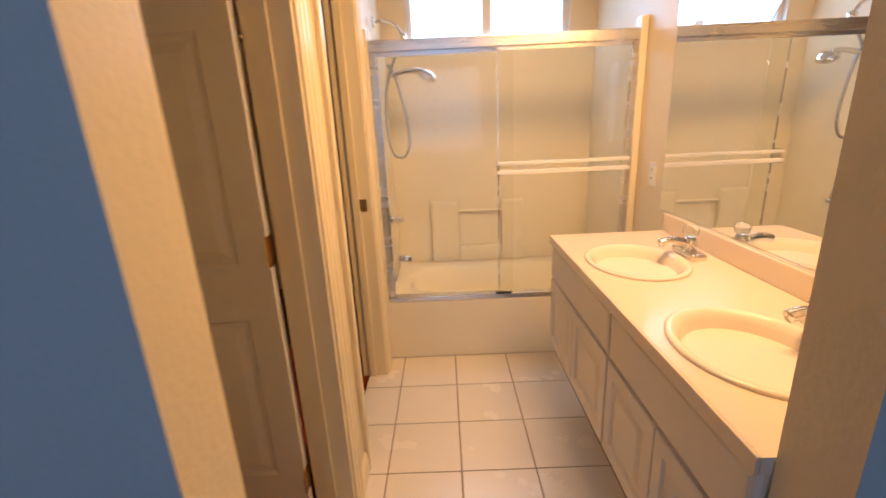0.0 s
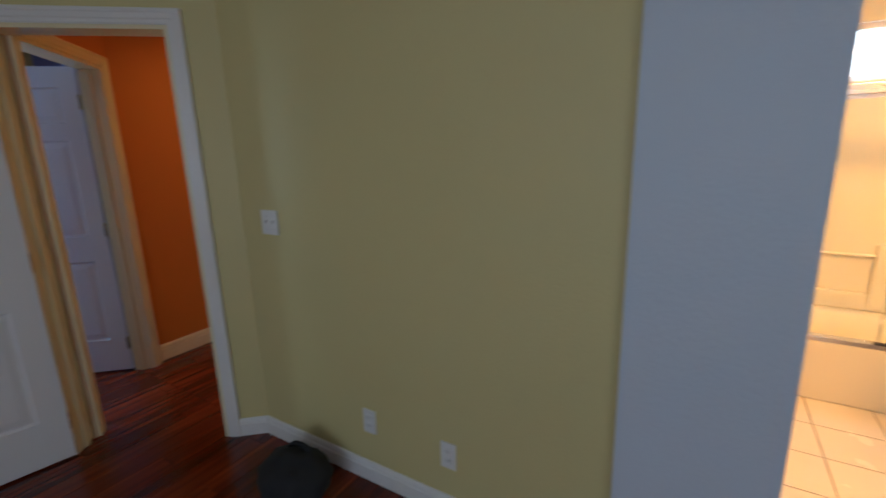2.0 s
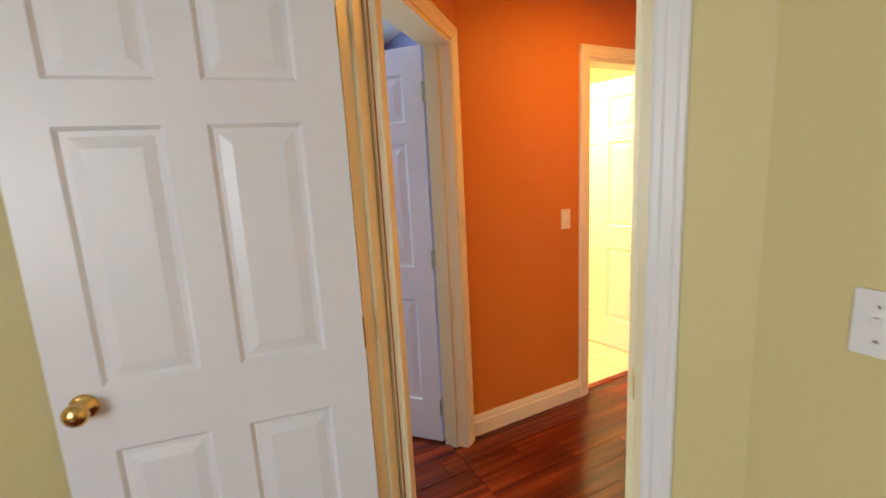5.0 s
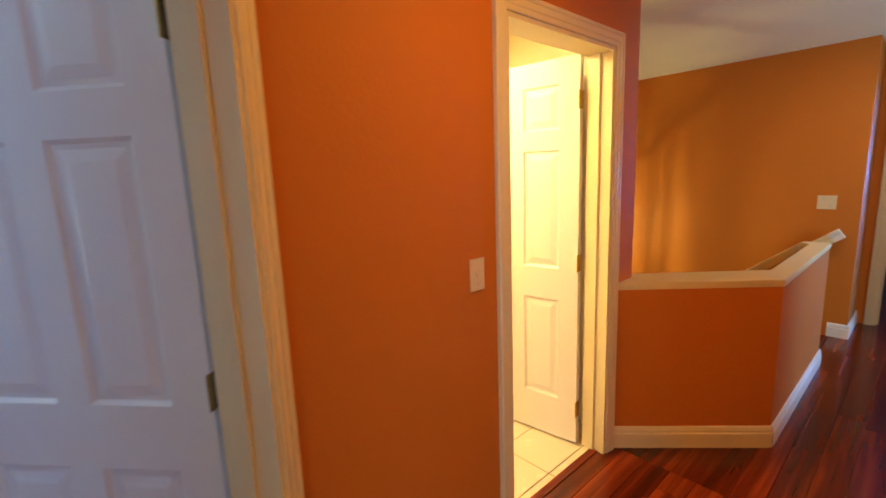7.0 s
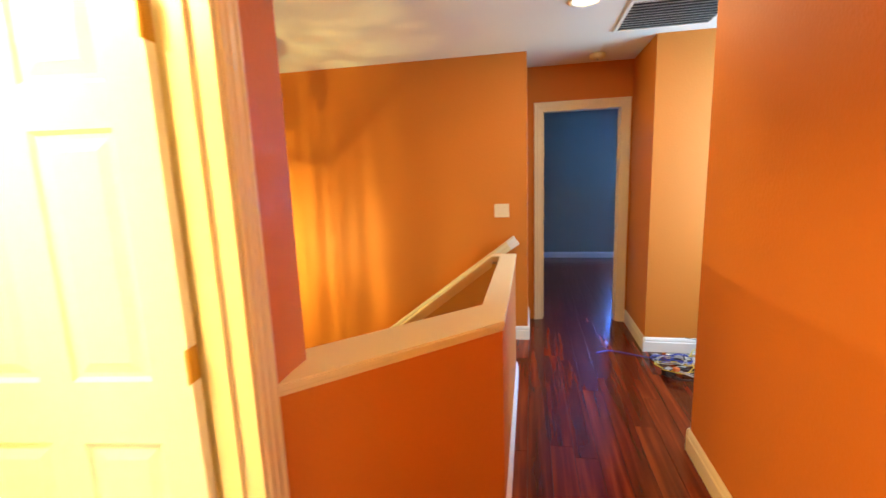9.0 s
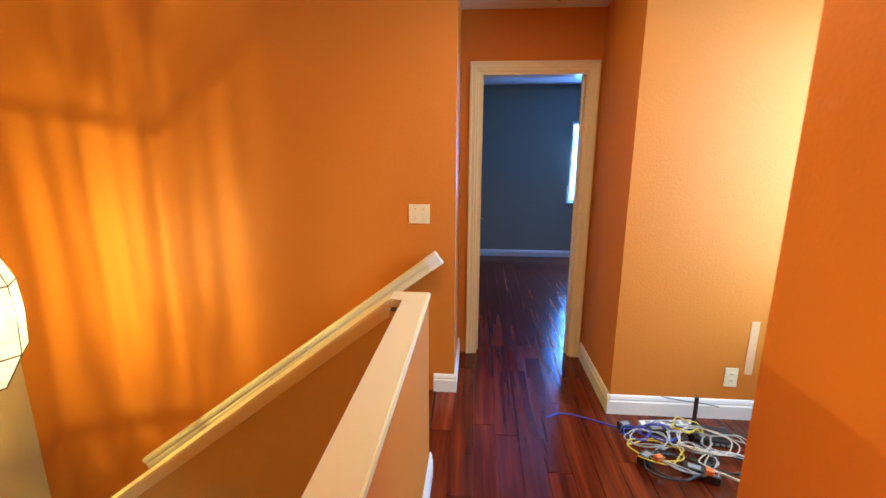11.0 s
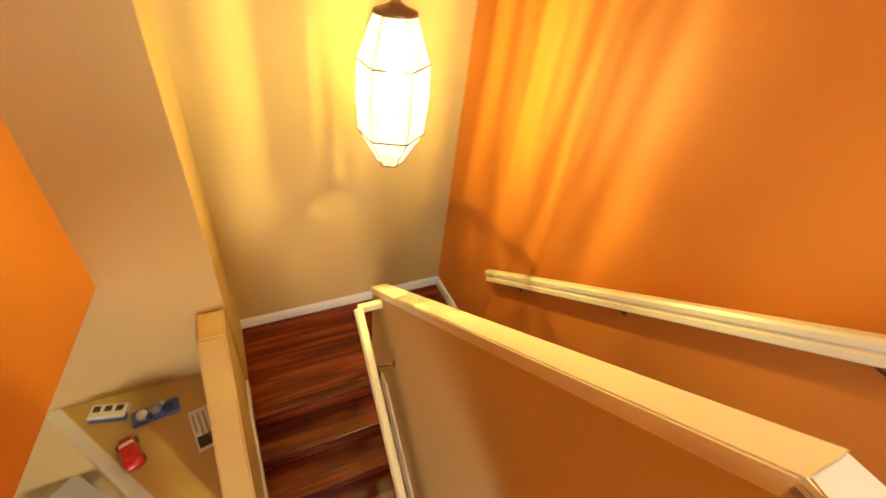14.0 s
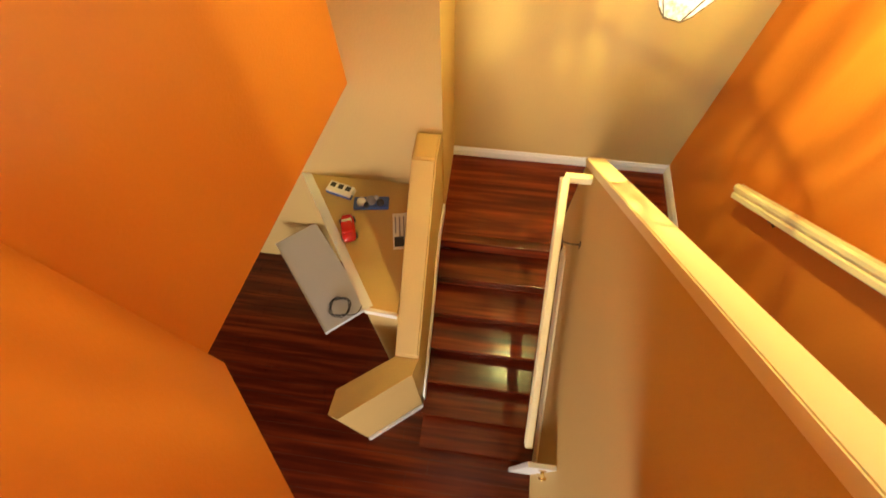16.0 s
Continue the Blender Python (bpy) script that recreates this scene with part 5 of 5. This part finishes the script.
part("edge_trim", sweep_bm(((-0.004, -0.05), (0.020, -0.05), (0.020, 0.008), (-0.004, 0.008)), (-4.176, 2.994, LEDGE), (-4.19, 2.776, LEDGE)), M_TRIM, ledge).matrix_local = lm

toy = empty("toy_car", pose(-4.76, 2.535, LEDGE, 0, 0, 200) @ Matrix.Scale(1.25, 4), "glossy red toy car standing on the tan ledge", "toy car")
bm = bmesh.new()
secs = ((-0.09, 0.030, 0.018, 0.040), (-0.075, 0.038, 0.014, 0.055), (-0.03, 0.040, 0.014, 0.058), (0.0, 0.040, 0.014, 0.056), (0.05, 0.038, 0.014, 0.046), (0.085, 0.030, 0.018, 0.036))
rings = []
for x, w, z0, z1 in secs:
    rings.append([bm.verts.new(p) for p in ((x, -w, z0), (x, w, z0), (x, w, z1 * 0.75), (x, w * 0.8, z1), (x, -w * 0.8, z1), (x, -w, z1 * 0.75))])
for a, b in zip(rings, rings[1:]):
    for i in range(6):
        bm.faces.new((a[i], a[(i + 1) % 6], b[(i + 1) % 6], b[i]))
bm.faces.new(rings[0][::-1])
bm.faces.new(rings[-1])
bmesh.ops.recalc_face_normals(bm, faces=bm.faces)
smooth(part("car_body", bm, M_RED, toy))
part("cabin", box_bm(-0.055, 0.015, -0.030, 0.030, 0.055, 0.078, 0.012), M_RED, toy)
part("windscreen", box_bm(0.012, 0.034, -0.028, 0.028, 0.052, 0.070, 0.004), M_PAPER, toy, "white toy windscreen")
for x in (-0.055, 0.055):
    for sy in (-1, 1):
        wh = part("wheel", lathe_bm(((0.018, -0.006), (0.018, 0.006)), 16), M_BLACK, toy)
        wh.matrix_local = Matrix.Translation((x, sy * 0.038, 0.018)) @ Matrix.Rotation(math.pi / 2, 4, "X")

pk = empty("toy_box", pose(-5.08, 2.40, LEDGE, 0, 0, 76), "white and blue printed toy packet on the ledge", "toy box")
part("carton", box_bm(-0.10, 0.10, -0.045, 0.045, 0, 0.05, 0.002), M_PAPER, pk)
part("blue_band", box_bm(-0.101, 0.101, -0.0465, -0.010, 0.004, 0.034), M_BLUE, pk)
for k in range(3):
    part("printed_square", box_bm(-0.085 + 0.062 * k, -0.045 + 0.062 * k, -0.005, 0.035, 0.0502, 0.0512), M_DARK, pk)
pk2 = empty("toy_pack", pose(-5.00, 2.66, LEDGE, 0, 0, 98), "blue and grey packaged toys lying on the ledge", "toy")
part("tray", box_bm(-0.14, 0.12, -0.05, 0.05, 0, 0.03, 0.008), M_BLUE, pk2)
for k, (mat, x, y, r) in enumerate(((M_PAPER, -0.08, 0.0, 0.035), (M_GREYPRINT, -0.01, 0.01, 0.04), (M_DARK, 0.06, -0.01, 0.03), (M_CORD_G, 0.03, 0.03, 0.02), (M_DARK, -0.04, -0.03, 0.02))):
    smooth(part("toy_piece", lathe_bm(((r, 0.03), (r * 0.9, 0.05), (r * 0.5, 0.065), (0.003, 0.07)), 12), mat, pk2)).matrix_local = pose(x, y, 0)
sheet = empty("paper_sheet", pose(-4.80, 2.91, LEDGE, 0, 0, 12), "printed white paper sheets lying against the knee wall", "paper")
part("sheet", box_bm(-0.15, 0.15, -0.06, 0.06, 0.0005, 0.003), M_PAPER, sheet)
for k in range(3):
    part("printed_bar", box_bm(-0.12, 0.02 + 0.03 * k, -0.045 + 0.03 * k, -0.034 + 0.03 * k, 0.0032, 0.0038), M_GREYPRINT, sheet)
part("printed_picture", box_bm(0.05, 0.13, -0.05, 0.045, 0.0032, 0.0038), M_DARK, sheet)

tb = empty("low_table", pose(-4.72, 2.13, LOW, 0, 0, 41.5), "pale grey low table with a coiled cord on it", "table")
part("tabletop", box_bm(-0.52, 0.50, -0.205, 0.195, 0.72, 0.76, 0.004), M_GREYMAT, tb)
part("rim", box_bm(-0.52, 0.50, -0.212, -0.206, 0.715, 0.764), M_TRIM, tb)
for x in (-0.46, -0.02):
    for y in (-0.175, 0.165):
        part("leg", box_bm(x - 0.02, x + 0.02, y - 0.02, y + 0.02, 0, 0.719), M_DARK, tb)
pts = []
for i in range(44):
    a = 2 * math.pi * i / 14
    rr = 0.085 + 0.012 * math.sin(i * 1.7)
    pts.append((-4.44 + rr * math.cos(a), 2.37 + rr * math.sin(a), LOW + 0.766 + 0.0012 * i % 0.02))
pts += [(-4.40, 2.52, LOW + 0.766), (-4.52, 2.56, LOW + 0.766)]
tagged(smooth(part("cord", tube_bm(bend(pts, 3), 0.004, 6), M_DARK)), "dark cord coiled on the low table", "cable")

sill = tagged(part("threshold", box_bm(-3.56, -3.52, 1.395, 2.132, -0.002, 0.006, 0.003), M_WOOD), "narrow red-brown threshold strip at the bathroom door", "threshold")

# ---- floor pieces ----


def planks(name, x0, x1, y0, y1, z, label, keep=None, wide=0.12, long=1.2, joined=False):
    root = None
    gap = 0.0012
    if not joined:
        root = empty(name, pose((x0 + x1) / 2, (y0 + y1) / 2, z), label, "floor", "", "structure")
    shared = {}
    bm_all = bmesh.new()
    n = int(math.ceil((x1 - x0) / wide))
    rnd = random.Random(name + str(x0))
    for i in range(n):
        xa, xb = x0 + i * wide, min(x1, x0 + (i + 1) * wide)
        y = y0 - rnd.random() * long
        while y < y1:
            ya, yb = max(y, y0), min(y + long, y1)
            y += long
            if yb - ya < 0.02 or (keep and not keep((xa + xb) / 2, (ya + yb) / 2)):
                continue
            if joined:
                add_box(bm_all, xa + gap, xb - gap, ya + gap, yb - gap, z - 0.012, z)
                continue
            key = (round(xb - xa, 4), round(yb - ya, 4))
            if key not in shared:
                ob = part("plank", box_bm(-key[0] / 2 + gap, key[0] / 2 - gap, -key[1] / 2 + gap, key[1] / 2 - gap, -0.012, 0, 0.0008), M_WOOD, root)
                shared[key] = ob.data
            else:
                ob = new("plank", shared[key])
                ob.parent = root
            ob.location = ((xa + xb) / 2 - (x0 + x1) / 2, (ya + yb) / 2 - (y0 + y1) / 2, 0)
    if joined:
        return tagged(part(name, bm_all, M_WOOD), label, "floor", "", "stuff")
    bm_all.free()
    return root


planks("floor_bedroom", -3.06, 0.90, -2.6, 0.37, 0, "glossy red-brown laminate plank floor of the bedroom")
planks("floor_bedroom_rest", 0.90, 3.0, -3.5, 0.25, 0, "glossy red-brown laminate planks of the bedroom", joined=True)
planks("floor_bedroom_rest", -3.06, 0.90, -3.5, -2.6, 0, "glossy red-brown laminate planks of the bedroom", joined=True)
planks("floor_hall", -3.55, -1.94, 0.37, 2.24, 0, "glossy red-brown laminate plank floor of the hall")
planks("floor_hall_door", -3.62, -3.06, -0.70, 0.37, 0, "glossy red-brown laminate planks inside the doorways")
planks("floor_hall_north", -2.94, -1.86, 2.24, 5.70, 0, "glossy red-brown laminate plank floor beside the stairwell")
planks("floor_side_hall", -1.86, -0.72, 3.5, 4.83, 0, "glossy red-brown laminate planks of the side hall")
planks("floor_end_room", -4.0, 1.4, 5.70, 8.84, 0, "glossy red-brown laminate planks of the end bedroom", joined=True)
planks("floor_second_room", -6.2, -3.62, -3.5, 0.70, 0, "glossy red-brown laminate planks of the second bedroom", joined=True)
planks("floor_closet", -1.87, -0.005, 0.55, 3.38, 0, "glossy red-brown laminate planks of the closet", joined=True)
planks("floor_lower_room", -5.22, 1.0, -0.6, 4.99, LOW, "glossy red-brown laminate planks of the lower room", joined=True)
part_wedge = tagged(part("floor_wedge", prism_bm(((-3.49, 2.24), (-2.94, 2.24), (-2.94, 2.79)), -0.012, -0.0005), M_WOOD), "red-brown laminate piece beside the half wall", "floor", "", "structure")


def tiles(name, x0, x1, y0, y1, ox, oy, size, label):
    root = empty(name, pose(x0, y0, 0), label, "floor", "", "structure")
    part("grout", box_bm(0, x1 - x0, 0, y1 - y0, -0.012, -0.003), M_GROUT, root)
    shared = {}
    g = 0.003
    i = math.floor((x0 - ox) / size)
    while ox + i * size < x1:
        k = math.floor((y0 - oy) / size)
        while oy + k * size < y1:
            xa, xb = max(x0, ox + i * size + g), min(x1, ox + (i + 1) * size - g)
            ya, yb = max(y0, oy + k * size + g), min(y1, oy + (k + 1) * size - g)
            k += 1
            if xb - xa < 0.01 or yb - ya < 0.01:
                continue
            key = (round(xb - xa, 3), round(yb - ya, 3))
            if key not in shared:
                ob = part("tile", box_bm(-key[0] / 2, key[0] / 2, -key[1] / 2, key[1] / 2, -0.011, 0, 0.002), M_TILE, root)
                shared[key] = ob.data
            else:
                ob = new("tile", shared[key])
                ob.parent = root
            ob.location = ((xa + xb) / 2 - x0, (ya + yb) / 2 - y0, 0)
        i += 1
    return root


tiles("floor_bathroom", 0.0, 1.49, 0.252, 2.90, 0.486, 1.836, 0.300, "cream ceramic tile floor with brown grout")
tiles("floor_hall_bathroom", -5.30, -3.555, 0.80, 2.40, -3.60, 1.50, 0.303, "cream ceramic tile floor of the lit bathroom")
